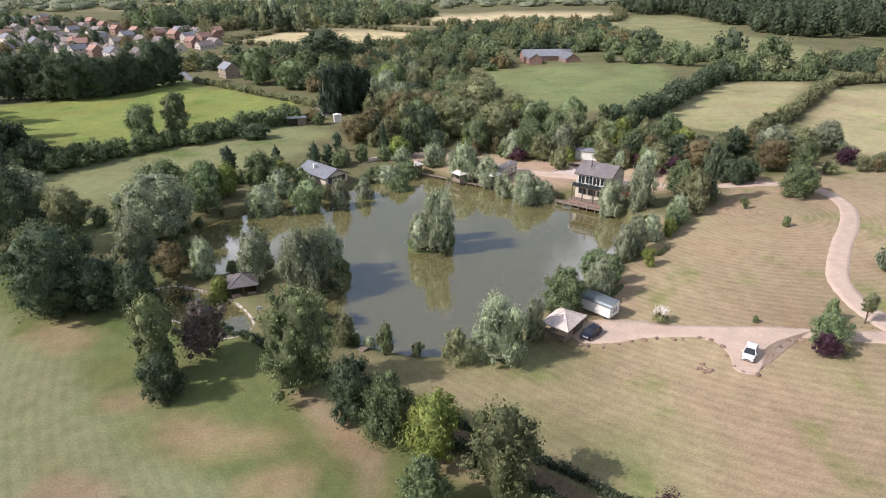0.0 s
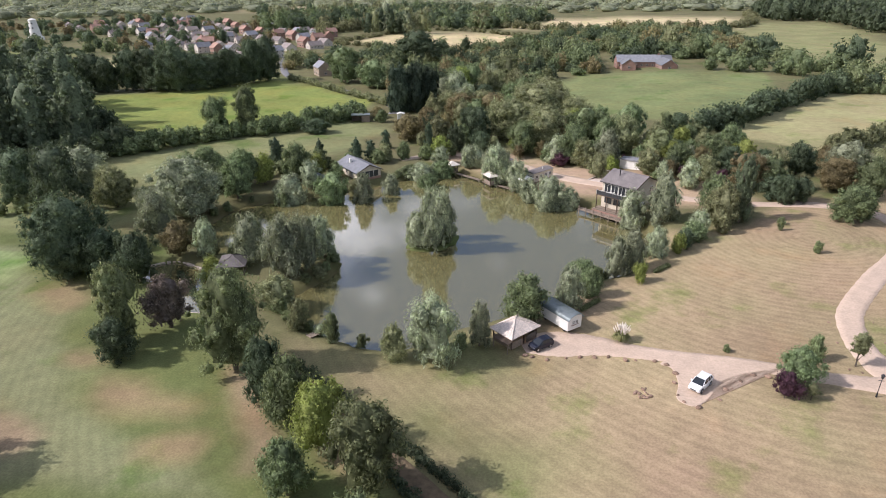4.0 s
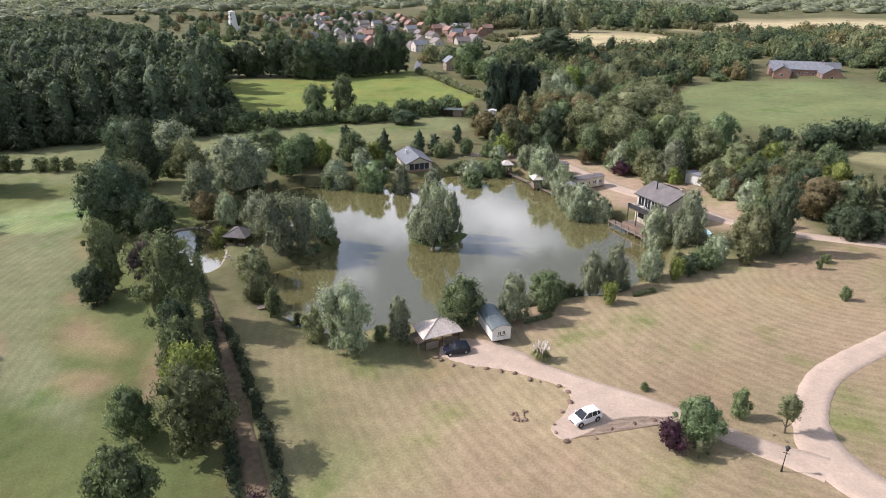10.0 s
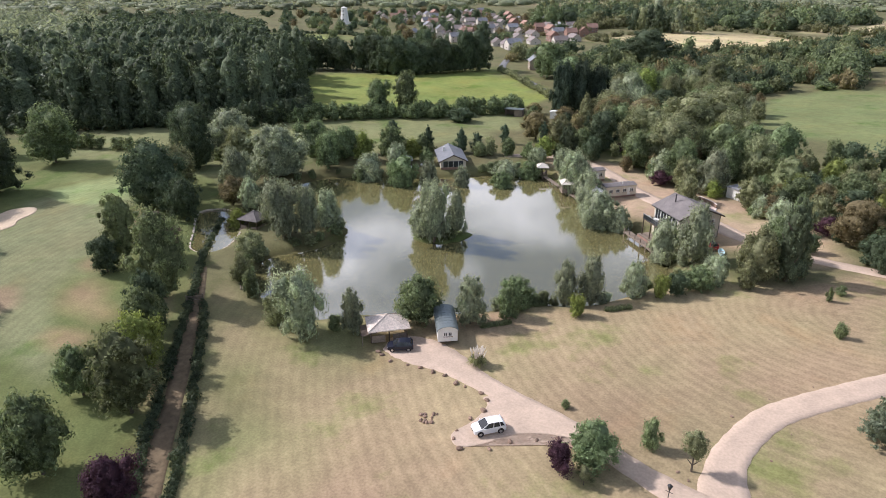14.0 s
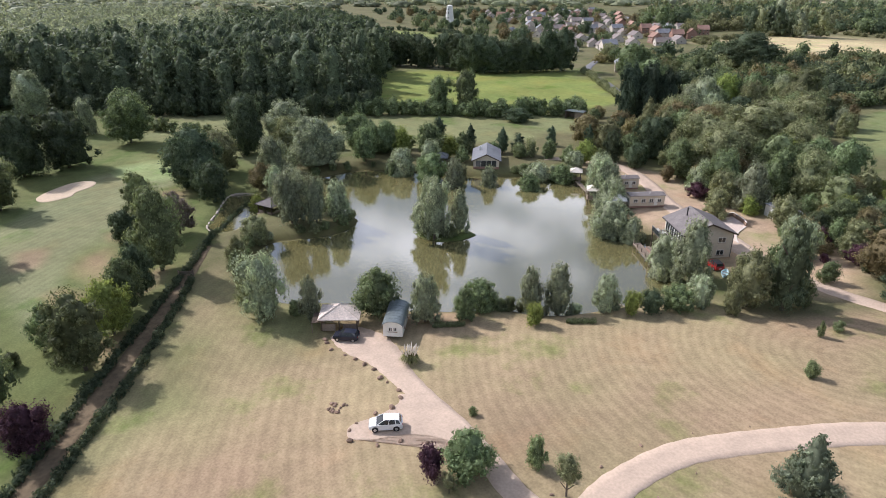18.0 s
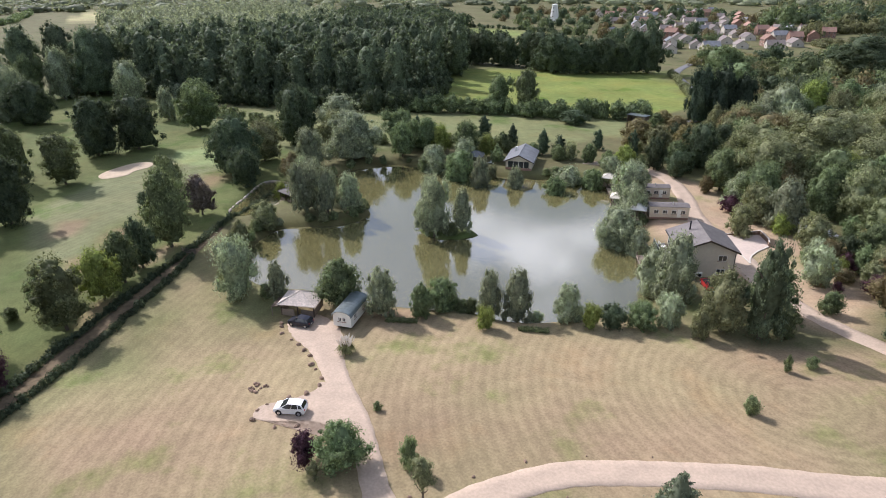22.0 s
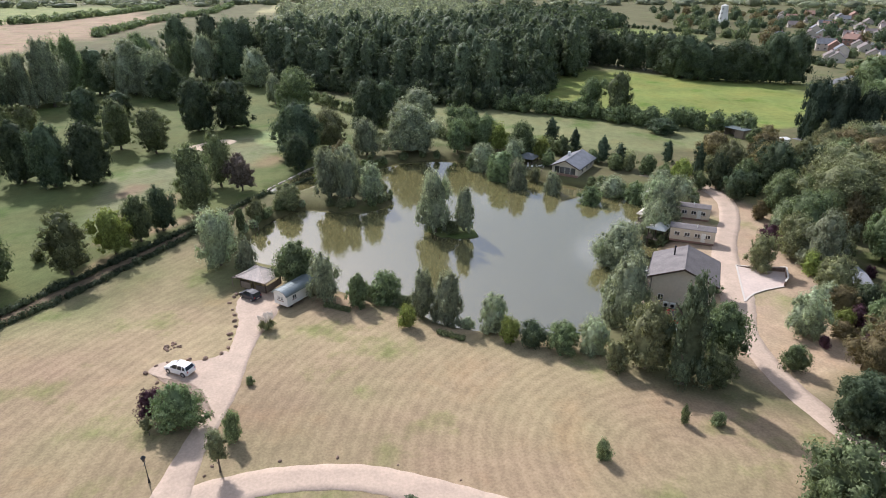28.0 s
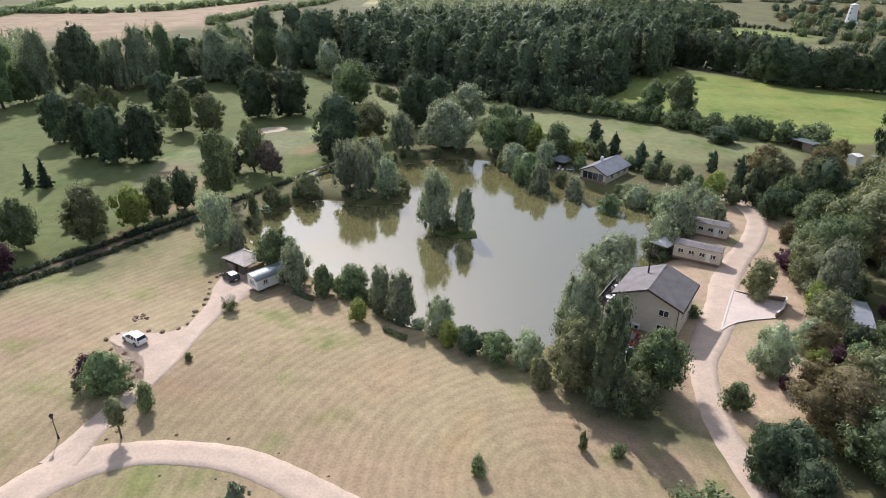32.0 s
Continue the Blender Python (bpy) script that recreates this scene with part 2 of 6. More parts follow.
def land(x, y):
    """Height of the dry land: nearly level in the west, rising gently to the east."""
    x, y = np.asarray(x, float), np.asarray(y, float)
    return 2.2 + 0.06 * np.clip(x - 28, -10, 50) + 0.25 * np.sin(x * 0.021 + 1.0) * np.sin(y * 0.017) * np.clip((np.hypot(x, y - 120) - 110) / 80, 0, 1)


def ground_z(x, y):
    x, y = np.asarray(x, float), np.asarray(y, float)
    z = land(x, y)
    near = (np.abs(x + 10) < 90) & (np.abs(y - 130) < 90)
    if not np.any(near):
        return z
    dl, il = edge_distance(LAKE, x, y), inside(LAKE, x, y)
    z = np.where(il, np.maximum(-1.6, -0.25 - 0.5 * dl), 0.12 + (z - 0.12) * np.clip(dl / 4.0, 0, 1) ** 0.6)
    di, ii = edge_distance(ISLAND, x, y), inside(ISLAND, x, y)
    z = np.where(ii, 0.12 + 0.45 * np.clip(di / 2.0, 0, 1), z)
    dp, ip = edge_distance(POND, x, y), inside(POND, x, y)
    z = np.where(ip, 0.2, np.where(dp < 3, np.minimum(z, 1.0 + 0.3 * dp), z))
    return z


def gz(x, y):
    return float(ground_z(np.array([x]), np.array([y]))[0])


ZONES = [  # outline, colour of the turf or crop, edge softness in metres, strength of the mowing stripes
    ([(60, -80), (31, 38), (5, 55), (-18, 72), (-37, 87), (-58, 106), (-76, 113), (-110, 112), (-150, 104), (-240, 60), (-260, -160)], (0.142, 0.160, 0.058), 2.0, 0.25),
    ([(-74, 66), (-82, 72), (-80, 88), (-66, 86), (-45, 66), (-30, 52), (-46, 44)], (0.218, 0.226, 0.108), 4.0, 0.5),
    ([(-89.0, 102.0), (-69.0, 80.0), (-49.0, 71.0), (-42.0, 61.0), (-32.0, 55.0), (-20.0, 52.0), (-10.0, 47.0), (-57.0, 42.0), (-91.0, 66.0), (-102.0, 97.0)], (0.222, 0.226, 0.116), 2.0, 0.7),
    ([(-57.0, 85.0), (-57.0, 81.0), (-60.0, 79.0), (-65.0, 80.0), (-70.0, 83.0), (-71.0, 87.0), (-67.0, 89.0), (-62.0, 88.0)], (0.28, 0.21, 0.118), 1.8, 0.0),
    ([(-21.0, 61.0), (-22.0, 58.0), (-28.0, 56.0), (-34.0, 57.0), (-38.0, 59.0), (-38.0, 63.0), (-32.0, 65.0), (-25.0, 64.0)], (0.27, 0.2, 0.115), 1.8, 0.0),
    ([(-38.0, 51.0), (-38.0, 49.0), (-40.0, 48.0), (-43.0, 49.0), (-46.0, 50.0), (-46.0, 53.0), (-44.0, 54.0), (-41.0, 53.0)], (0.30, 0.225, 0.14), 1.8, 0.0),
    ([(-17.0, 54.0), (-17.0, 52.0), (-20.0, 51.0), (-23.0, 51.0), (-25.0, 53.0), (-24.0, 54.0), (-22.0, 55.0), (-18.0, 55.0)], (0.28, 0.21, 0.118), 1.8, 0.0),
    ([(-43.0, 68.0), (-43.0, 66.0), (-45.0, 65.0), (-48.0, 65.0), (-50.0, 67.0), (-50.0, 69.0), (-48.0, 70.0), (-45.0, 69.0)], (0.27, 0.2, 0.115), 1.8, 0.0),
    ([(-22.0, 70.0), (-14.0, 65.0), (-8.0, 58.0), (-7.0, 51.0), (-10.0, 51.0), (-11.0, 56.0), (-17.0, 63.0)], (0.30, 0.225, 0.14), 1.6, 0.0),
    ([(7.0, 57.0), (6.0, 54.0), (3.0, 53.0), (0.0, 54.0), (-2.0, 56.0), (-1.0, 59.0), (2.0, 61.0), (5.0, 60.0)], (0.28, 0.21, 0.118), 1.6, 0.0),
    ([(-150, 90), (-106, 106), (-76, 114), (-66, 152), (-50, 195), (-45, 222), (-66, 240), (-112, 182), (-160, 118)], (0.215, 0.222, 0.102), 3.0, 0.0),
    ([(-176, 205), (-222, 243), (-141, 336), (-70, 281), (-66, 250), (-84, 216), (-101, 199), (-116, 184), (-150, 190)], (0.225, 0.255, 0.07), 1.5, 0.15),
    ([(5, 330), (30, 390), (125, 385), (104, 290), (72, 246), (24, 268)], (0.19, 0.215, 0.09), 2.0, 0.1),
    ([(70, 226), (128, 315), (176, 312), (102, 204)], (0.34, 0.31, 0.16), 1.5, 0.15),
    ([(110, 198), (180, 298), (280, 310), (230, 170), (130, 176)], (0.38, 0.33, 0.18), 1.5, 0.2),
    ([(150, 560), (155, 690), (235, 845), (290, 815), (262, 560), (262, 440), (196, 368), (152, 420)], (0.25, 0.245, 0.115), 3.0, 0.0),
    ([(-190, 540), (-145, 690), (-20, 610), (-85, 498)], (0.55, 0.45, 0.26), 3.0, 0.1),
    ([(-75, 760), (-10, 900), (230, 960), (175, 742), (40, 700)], (0.55, 0.45, 0.27), 3.0, 0.1),
    ([(-620, 1150), (-430, 1450), (-250, 1300), (-430, 980)], (0.5, 0.4, 0.26), 4.0, 0.0),
    ([(-300, 800), (-250, 930), (-120, 860), (-170, 760)], (0.45, 0.38, 0.22), 4.0, 0.0),
    ([(-330, 340), (-300, 400), (-190, 385), (-220, 320)], (0.40, 0.36, 0.2), 3.0, 0.0),
    ([(-400, 330), (-470, 400), (-380, 430), (-330, 390)], (0.24, 0.28, 0.09), 3.0, 0.0),
    ([(-340, -250), (-350, -110), (-480, -85), (-780, -40), (-900, -200), (-560, -330)], (0.36, 0.26, 0.17), 4.0, 0.1),
    ([(-640, -420), (-660, -200), (-1000, -100), (-1200, -500)], (0.26, 0.28, 0.11), 4.0, 0.0),
    ([(-760, 20), (-700, 130), (-900, 200), (-1100, 60)], (0.42, 0.38, 0.2), 4.0, 0.0),
    ([(300, 700), (420, 900), (700, 800), (500, 600)], (0.45, 0.39, 0.22), 4.0, 0.0),
    ([(42, 34), (20, 50), (-2, 67), (-18, 80), (-3, 79), (5, 82), (16, 93), (38, 113), (45, 134), (64, 139), (76, 156), (110, 175), (160, 120), (120, 0)], (0.336, 0.256, 0.156), 2.5, 0.9),
    ([(40, 38), (20, 51), (-2, 68), (-24, 84), (-8, 79), (5, 80), (14, 86), (22, 80), (14, 66), (28, 54), (48, 40)], (0.200, 0.202, 0.090), 7.0, 0.4),
    ([(-24, 188), (-12, 183), (18, 160), (40, 158), (48, 150), (62, 150), (70, 158), (60, 178), (38, 182), (10, 195), (-14, 197)], (0.42, 0.31, 0.21), 3.0, 0.0),
]
GREEN_AT = (-91, 88)


def axis_steps(lo, hi, step, far):
    a = list(np.arange(lo, hi + 0.01, step))
    s = step
    while a[-1] < far:
        s *= 1.16
        a.append(a[-1] + s)
    s = step
    while a[0] > -far:
        s *= 1.16
        a.insert(0, a[0] - s)
    return np.array(a)


def turf_material():
    """Turf: the zone's own colour, with blotches, fine grain, and mowing stripes where the zone has them."""
    m = bpy.data.materials.new("turf")
    m.use_nodes = True
    nt = m.node_tree
    bs = nt.nodes["Principled BSDF"]
    bs.inputs["Roughness"].default_value, bs.inputs["Specular IOR Level"].default_value = 0.92, 0.15
    at = nt.nodes.new("ShaderNodeAttribute")
    at.attribute_name = "zone"
    co = nt.nodes.new("ShaderNodeTexCoord")
    value = None
    for sc, am, det in ((3.2, 0.17, 8.0), (0.45, 0.13, 6.0), (0.04, 0.17, 4.0)):
        nz = nt.nodes.new("ShaderNodeTexNoise")
        nz.inputs["Scale"].default_value, nz.inputs["Detail"].default_value = sc, det
        nt.links.new(co.outputs["Object"], nz.inputs["Vector"])
        mr = nt.nodes.new("ShaderNodeMapRange")
        mr.inputs["From Min"].default_value, mr.inputs["From Max"].default_value = 0.28, 0.72
        mr.inputs["To Min"].default_value, mr.inputs["To Max"].default_value = 1 - am, 1 + am
        nt.links.new(nz.outputs["Fac"], mr.inputs["Value"])
        value = mul(nt, value, mr.outputs["Result"])
    wv = nt.nodes.new("ShaderNodeTexWave")
    wv.wave_type, wv.rings_direction = "RINGS", "Z"
    wv.inputs["Scale"].default_value, wv.inputs["Distortion"].default_value = 0.2, 26.0
    wv.inputs["Detail"].default_value, wv.inputs["Detail Scale"].default_value = 1.0, 0.045
    mp = nt.nodes.new("ShaderNodeMapping")
    mp.inputs["Location"].default_value = (-74, -133, 0)
    nt.links.new(co.outputs["Object"], mp.inputs["Vector"])
    nt.links.new(mp.outputs["Vector"], wv.inputs["Vector"])
    st = nt.nodes.new("ShaderNodeMath")
    st.operation = "MULTIPLY_ADD"
    sub = nt.nodes.new("ShaderNodeMath")
    sub.operation = "MULTIPLY_ADD"
    nt.links.new(wv.outputs["Fac"], sub.inputs[0])
    sub.inputs[1].default_value, sub.inputs[2].default_value = 0.14, -0.07
    nt.links.new(sub.outputs[0], st.inputs[0])
    nt.links.new(at.outputs["Alpha"], st.inputs[1])
    st.inputs[2].default_value = 1.0
    value = mul(nt, value, st.outputs[0])
    # greener and yellower blotches
    nz = nt.nodes.new("ShaderNodeTexNoise")
    nz.inputs["Scale"].default_value, nz.inputs["Detail"].default_value = 0.06, 6
    nt.links.new(co.outputs["Object"], nz.inputs["Vector"])
    hue = nt.nodes.new("ShaderNodeMapRange")
    hue.inputs["From Min"].default_value, hue.inputs["From Max"].default_value = 0.3, 0.7
    hue.inputs["To Min"].default_value, hue.inputs["To Max"].default_value = 0.487, 0.52
    nt.links.new(nz.outputs["Fac"], hue.inputs["Value"])
    hs = nt.nodes.new("ShaderNodeHueSaturation")
    nt.links.new(hue.outputs["Result"], hs.inputs["Hue"])
    nt.links.new(at.outputs["Color"], hs.inputs["Color"])
    nt.links.new(value, hs.inputs["Value"])
    n2 = nt.nodes.new("ShaderNodeTexNoise")
    n2.inputs["Scale"].default_value, n2.inputs["Detail"].default_value, n2.inputs["Roughness"].default_value = 0.075, 7, 0.6
    nt.links.new(co.outputs["Object"], n2.inputs["Vector"])
    for lo, hi, tint in ((0.56, 0.68, (0.66, 0.84, 0.56)), (0.44, 0.33, (1.05, 0.98, 0.94))):
        mr = nt.nodes.new("ShaderNodeMapRange")
        mr.inputs["From Min"].default_value, mr.inputs["From Max"].default_value = lo, hi
        nt.links.new(n2.outputs["Fac"], mr.inputs["Value"])
        mt = nt.nodes.new("ShaderNodeMix")
        mt.data_type, mt.blend_type = "RGBA", "MULTIPLY"
        nt.links.new(mr.outputs["Result"], mt.inputs["Factor"])
        nt.links.new(hs.outputs["Color"] if lo > 0.5 else last.outputs["Result"], mt.inputs["A"])
        mt.inputs["B"].default_value = (*tint, 1)
        last = mt
    nt.links.new(last.outputs["Result"], bs.inputs["Base Color"])
    bn = nt.nodes.new("ShaderNodeTexNoise")
    bn.inputs["Scale"].default_value, bn.inputs["Detail"].default_value = 3.0, 8
    nt.links.new(co.outputs["Object"], bn.inputs["Vector"])
    bp = nt.nodes.new("ShaderNodeBump")
    bp.inputs["Strength"].default_value, bp.inputs["Distance"].default_value = 0.3, 0.10
    nt.links.new(bn.outputs["Fac"], bp.inputs["Height"])
    nt.links.new(bp.outputs["Normal"], bs.inputs["Normal"])
    return m


def build_ground():
    ax, ay = axis_steps(-72, 104, 1.25, 4000), axis_steps(34, 204, 1.25, 4000)
    X, Y = np.meshgrid(ax, ay)
    x, y = X.ravel(), Y.ravel()
    z = ground_z(x, y)
    rgb = np.tile(np.array((0.15, 0.142, 0.07)), (len(x), 1))
    stripe = np.zeros(len(x))
    wob = np.array([noise.noise(Vector((a * 0.09, b * 0.09, 0.0))) for a, b in zip(x, y)])
    for poly, colour, soft, stripes in ZONES:
        d = edge_distance(poly, x, y) * np.where(inside(poly, x, y), 1, -1) + wob * soft * 1.5
        k = np.clip(d / soft * 0.5 + 0.5, 0, 1)[:, None]
        rgb = rgb * (1 - k) + np.array(colour) * k
        stripe = stripe * (1 - k[:, 0]) + stripes * k[:, 0]
    g = np.clip((12.5 - np.hypot(x - GREEN_AT[0], (y - GREEN_AT[1]) * 1.1)) / 1.5, 0, 1)[:, None]
    rgb = rgb * (1 - g) + np.array((0.26, 0.31, 0.135)) * g
    shore = np.clip(1.2 - edge_distance(LAKE, x, y) / 2.5, 0, 1)[:, None] * 0.7
    rgb = rgb * (1 - shore) + np.array((0.13, 0.12, 0.05)) * shore
    bed = (z < 0.1)
    rgb[bed] = (0.09, 0.075, 0.035)
    isl = inside(ISLAND, x, y)
    rgb[isl] = (0.12, 0.14, 0.05)
    nx, ny = len(ax), len(ay)
    i = (np.arange(ny - 1)[:, None] * nx + np.arange(nx - 1)[None, :]).ravel()
    me = raw_mesh("ground", np.c_[x, y, z], np.c_[i, i + 1, i + nx + 1, i + nx], [turf_material()], True)
    at = me.color_attributes.new("zone", "FLOAT_COLOR", "POINT")
    at.data.foreach_set("color", np.c_[rgb, stripe].astype(np.float32).ravel())
    return tagged(new("ground", me), "dry mown grass, golf turf and fields of a river plain", "ground", kind="structure")


build_ground()


def water_material():
    m = bpy.data.materials.new("lake_water")
    m.use_nodes = True
    nt = m.node_tree
    bs = nt.nodes["Principled BSDF"]
    bs.inputs["Base Color"].default_value = (0.172, 0.155, 0.066, 1)
    bs.inputs["Roughness"].default_value, bs.inputs["IOR"].default_value = 0.06, 2.4
    bs.inputs["Specular IOR Level"].default_value = 1.0
    co = nt.nodes.new("ShaderNodeTexCoord")
    nz = nt.nodes.new("ShaderNodeTexNoise")
    nz.inputs["Scale"].default_value, nz.inputs["Detail"].default_value = 1.1, 4
    nt.links.new(co.outputs["Object"], nz.inputs["Vector"])
    bp = nt.nodes.new("ShaderNodeBump")
    bp.inputs["Strength"].default_value, bp.inputs["Distance"].default_value = 0.16, 0.04
    nt.links.new(nz.outputs["Fac"], bp.inputs["Height"])
    nt.links.new(bp.outputs["Normal"], bs.inputs["Normal"])
    return m


WATER = water_material()


def sheet(name, loop, z, mat, label, category, kind="structure"):
    bm = bmesh.new()
    f = bm.faces.new([bm.verts.new((a, b, z)) for a, b in loop])
    if f.normal.z < 0:
        f.normal_flip()
    bmesh.ops.triangulate(bm, faces=bm.faces[:])
    return tagged(part(name, bm, mat), label, category, kind=kind)


def grown(loop, by):
    """A loop pushed outwards."""
    p = np.asarray(loop)
    t = np.roll(p, -1, 0) - np.roll(p, 1, 0)
    n = np.c_[t[:, 1], -t[:, 0]] / np.linalg.norm(t, axis=1)[:, None]
    area = np.sum(p[:, 0] * np.roll(p[:, 1], -1) - np.roll(p[:, 0], -1) * p[:, 1])
    return p + n * by * (1 if area > 0 else -1)


sheet("lake_water", grown(LAKE, 0.5), 0.0, WATER, "still olive-brown lake water reflecting trees and sky", "lake")
sheet("pond_water", grown(POND, 0.3), 0.7, WATER, "small dark pond water inside a stone rim", "pond")


# ---- drives ----
def ribbon(name, centre, widths, mat, label, category, lift=0.06):
    """A gravel strip along a centre line, laid on the land with sunken sides."""
    c = smooth_loop(centre, 8, closed=False)
    w = np.interp(np.arange(len(c)) / 8, np.arange(len(widths)), widths)
    t = np.gradient(c, axis=0)
    n = np.c_[-t[:, 1], t[:, 0]] / np.linalg.norm(t, axis=1)[:, None]
    verts, cols = [], (-1.0, -0.97, -0.5, 0.0, 0.5, 0.97, 1.0)
    for k, (p, q, ww) in enumerate(zip(c, n, w)):
        for s in cols:
            e = s * ww / 2 * (1 + 0.03 * math.sin(k * 1.7 + s * 3))
            a = p + q * e
            verts.append((a[0], a[1], gz(*a) + (lift if abs(s) < 1 else -0.05)))
    m = len(cols)
    faces = [(i * m + j, i * m + j + 1, (i + 1) * m + j + 1, (i + 1) * m + j) for i in range(len(c) - 1) for j in range(m - 1)]
    me = raw_mesh(name, verts, [f[::-1] for f in faces], [mat], True)
    me.flip_normals() if me.polygons[3].normal.z < 0 else None
    return tagged(new(name, me), label, category, kind="structure")


ribbon("road_main", [(124, 40), (92, 64), (79, 75.5), (71, 81.5), (68.5, 87.5), (68.4, 93), (69.7, 99.5), (72.4, 104.8), (76, 110.5), (80, 116.5), (84.5, 122.5), (89, 129.5), (92.4, 136.5), (93.6, 143.5), (92, 149.6), (87, 153.6), (77, 154.6)],
       [4.5, 4.5, 4.8, 6, 4.2, 3.9, 3.9, 3.9, 3.9, 3.9, 3.9, 3.9, 3.9, 3.9, 3.9, 3.8, 3.4], GRAVEL, "curving pale gravel drive across the dry lawn", "drive", 0.060)
ribbon("road_house", [(86, 153.8), (76, 153.6), (66, 153.8), (58, 155.4), (51, 157.8), (45.5, 161), (40, 164.5), (34, 168.4), (26, 172.2), (16, 179), (6, 187), (-6, 193.5), (-18, 193), (-29, 184)],
       [3.4, 3.4, 3.4, 3.4, 3.8, 5, 5.5, 5.5, 5, 4.6, 4.4, 4.4, 4, 3.2], GRAVEL, "pale gravel track past the lakeside house and caravans", "drive", 0.056)
ribbon("road_hut", [(19.6, 84.6), (22, 85.6), (26, 86.2), (31, 86.2), (36, 85.3), (42, 84.6), (50, 84.0), (56, 82.9), (62, 81.6), (70, 80.5)], [3.5, 6.5, 7.4, 5.4, 3.8, 3.2, 3.0, 2.9, 3.0, 4.5], GRAVEL, "gravel branch drive to the shepherd hut", "drive", 0.064)
BAY = smooth_loop([(39.8, 82.6), (41.2, 81.5), (41.7, 78.0), (41.1, 74.9), (41.7, 73.6), (43.2, 73.1), (44.7, 74.5), (46.0, 76.7), (47.2, 78.9), (48.9, 80.4), (51.1, 81.6), (53.8, 82.6), (56.3, 84.0), (47.3, 85.0), (43.1, 85.3)], 4)


def parking_bay():
    """A level patch of gravel flaring into the branch drive."""
    bm = bmesh.new()
    rim = [bm.verts.new((x, y, gz(x, y) + 0.066)) for x, y in BAY]
    foot = [bm.verts.new((x, y, gz(x, y) - 0.05)) for x, y in grown(BAY, 0.12)]
    bm.faces.new(rim)
    for k in range(len(rim)):
        n = (k + 1) % len(rim)
        bm.faces.new((rim[k], foot[k], foot[n], rim[n]))
    bmesh.ops.triangulate(bm, faces=[f for f in bm.faces if len(f.verts) > 4])
    bmesh.ops.recalc_face_normals(bm, faces=bm.faces[:])
    tagged(part("parking_bay", bm, GRAVEL), "gravel parking bay edged with boulders", "drive", kind="structure")


parking_bay()
ribbon("ditch_track", [(37, 35.5), (18.5, 48.3), (7.5, 56.5), (-15.5, 72.8), (-27, 80.5)], [3.0, 3.0, 2.6, 2.4, 1.6], EARTH, "strip of bare earth between two low hedges", "path", 0.04)


# ---- trees ----
def ico(r=1.0, sub=1):
    bm = bmesh.new()
    bmesh.ops.create_icosphere(bm, subdivisions=sub + 1, radius=r)
    v = np.array([q.co[:] for q in bm.verts])
    bm.verts.ensure_lookup_table()
    f = [[q.index for q in k.verts] for k in bm.faces]
    bm.free()
    return v, np.array(f)


HULLS = {k: ico(1.0, k) for k in (0, 1, 2)}


def envelope(shape, z):
    """Half-width of a crown one wide, at the height z of 0 to 1."""
    z = np.clip(z, 0.0, 1.0)
    if shape == "cone":
        return 0.5 * np.minimum((1 - z) ** 0.85 + 0.02, 0.5 + z * 6)
    if shape == "column":
        return 0.5 * np.clip(np.sin(np.pi * (0.2 + 0.8 * z) ** 0.8), 0, 1) ** 0.6
    if shape == "tall":
        return 0.5 * np.clip(np.sin(np.pi * (0.16 + 0.80 * z) ** 0.9), 0, 1) ** 0.42
    if shape == "willow":
        return np.where(z > 0.36, 0.5 * np.sqrt(np.clip(1 - ((z - 0.36) / 0.64) ** 2.2, 0, 1)), 0.41 + 0.25 * z)
    mid = 0.43
    return 0.5 * np.clip(1 - np.abs((z - mid) / np.where(z > mid, 1 - mid, mid + 0.16)) ** 2.3, 0, 1) ** 0.5


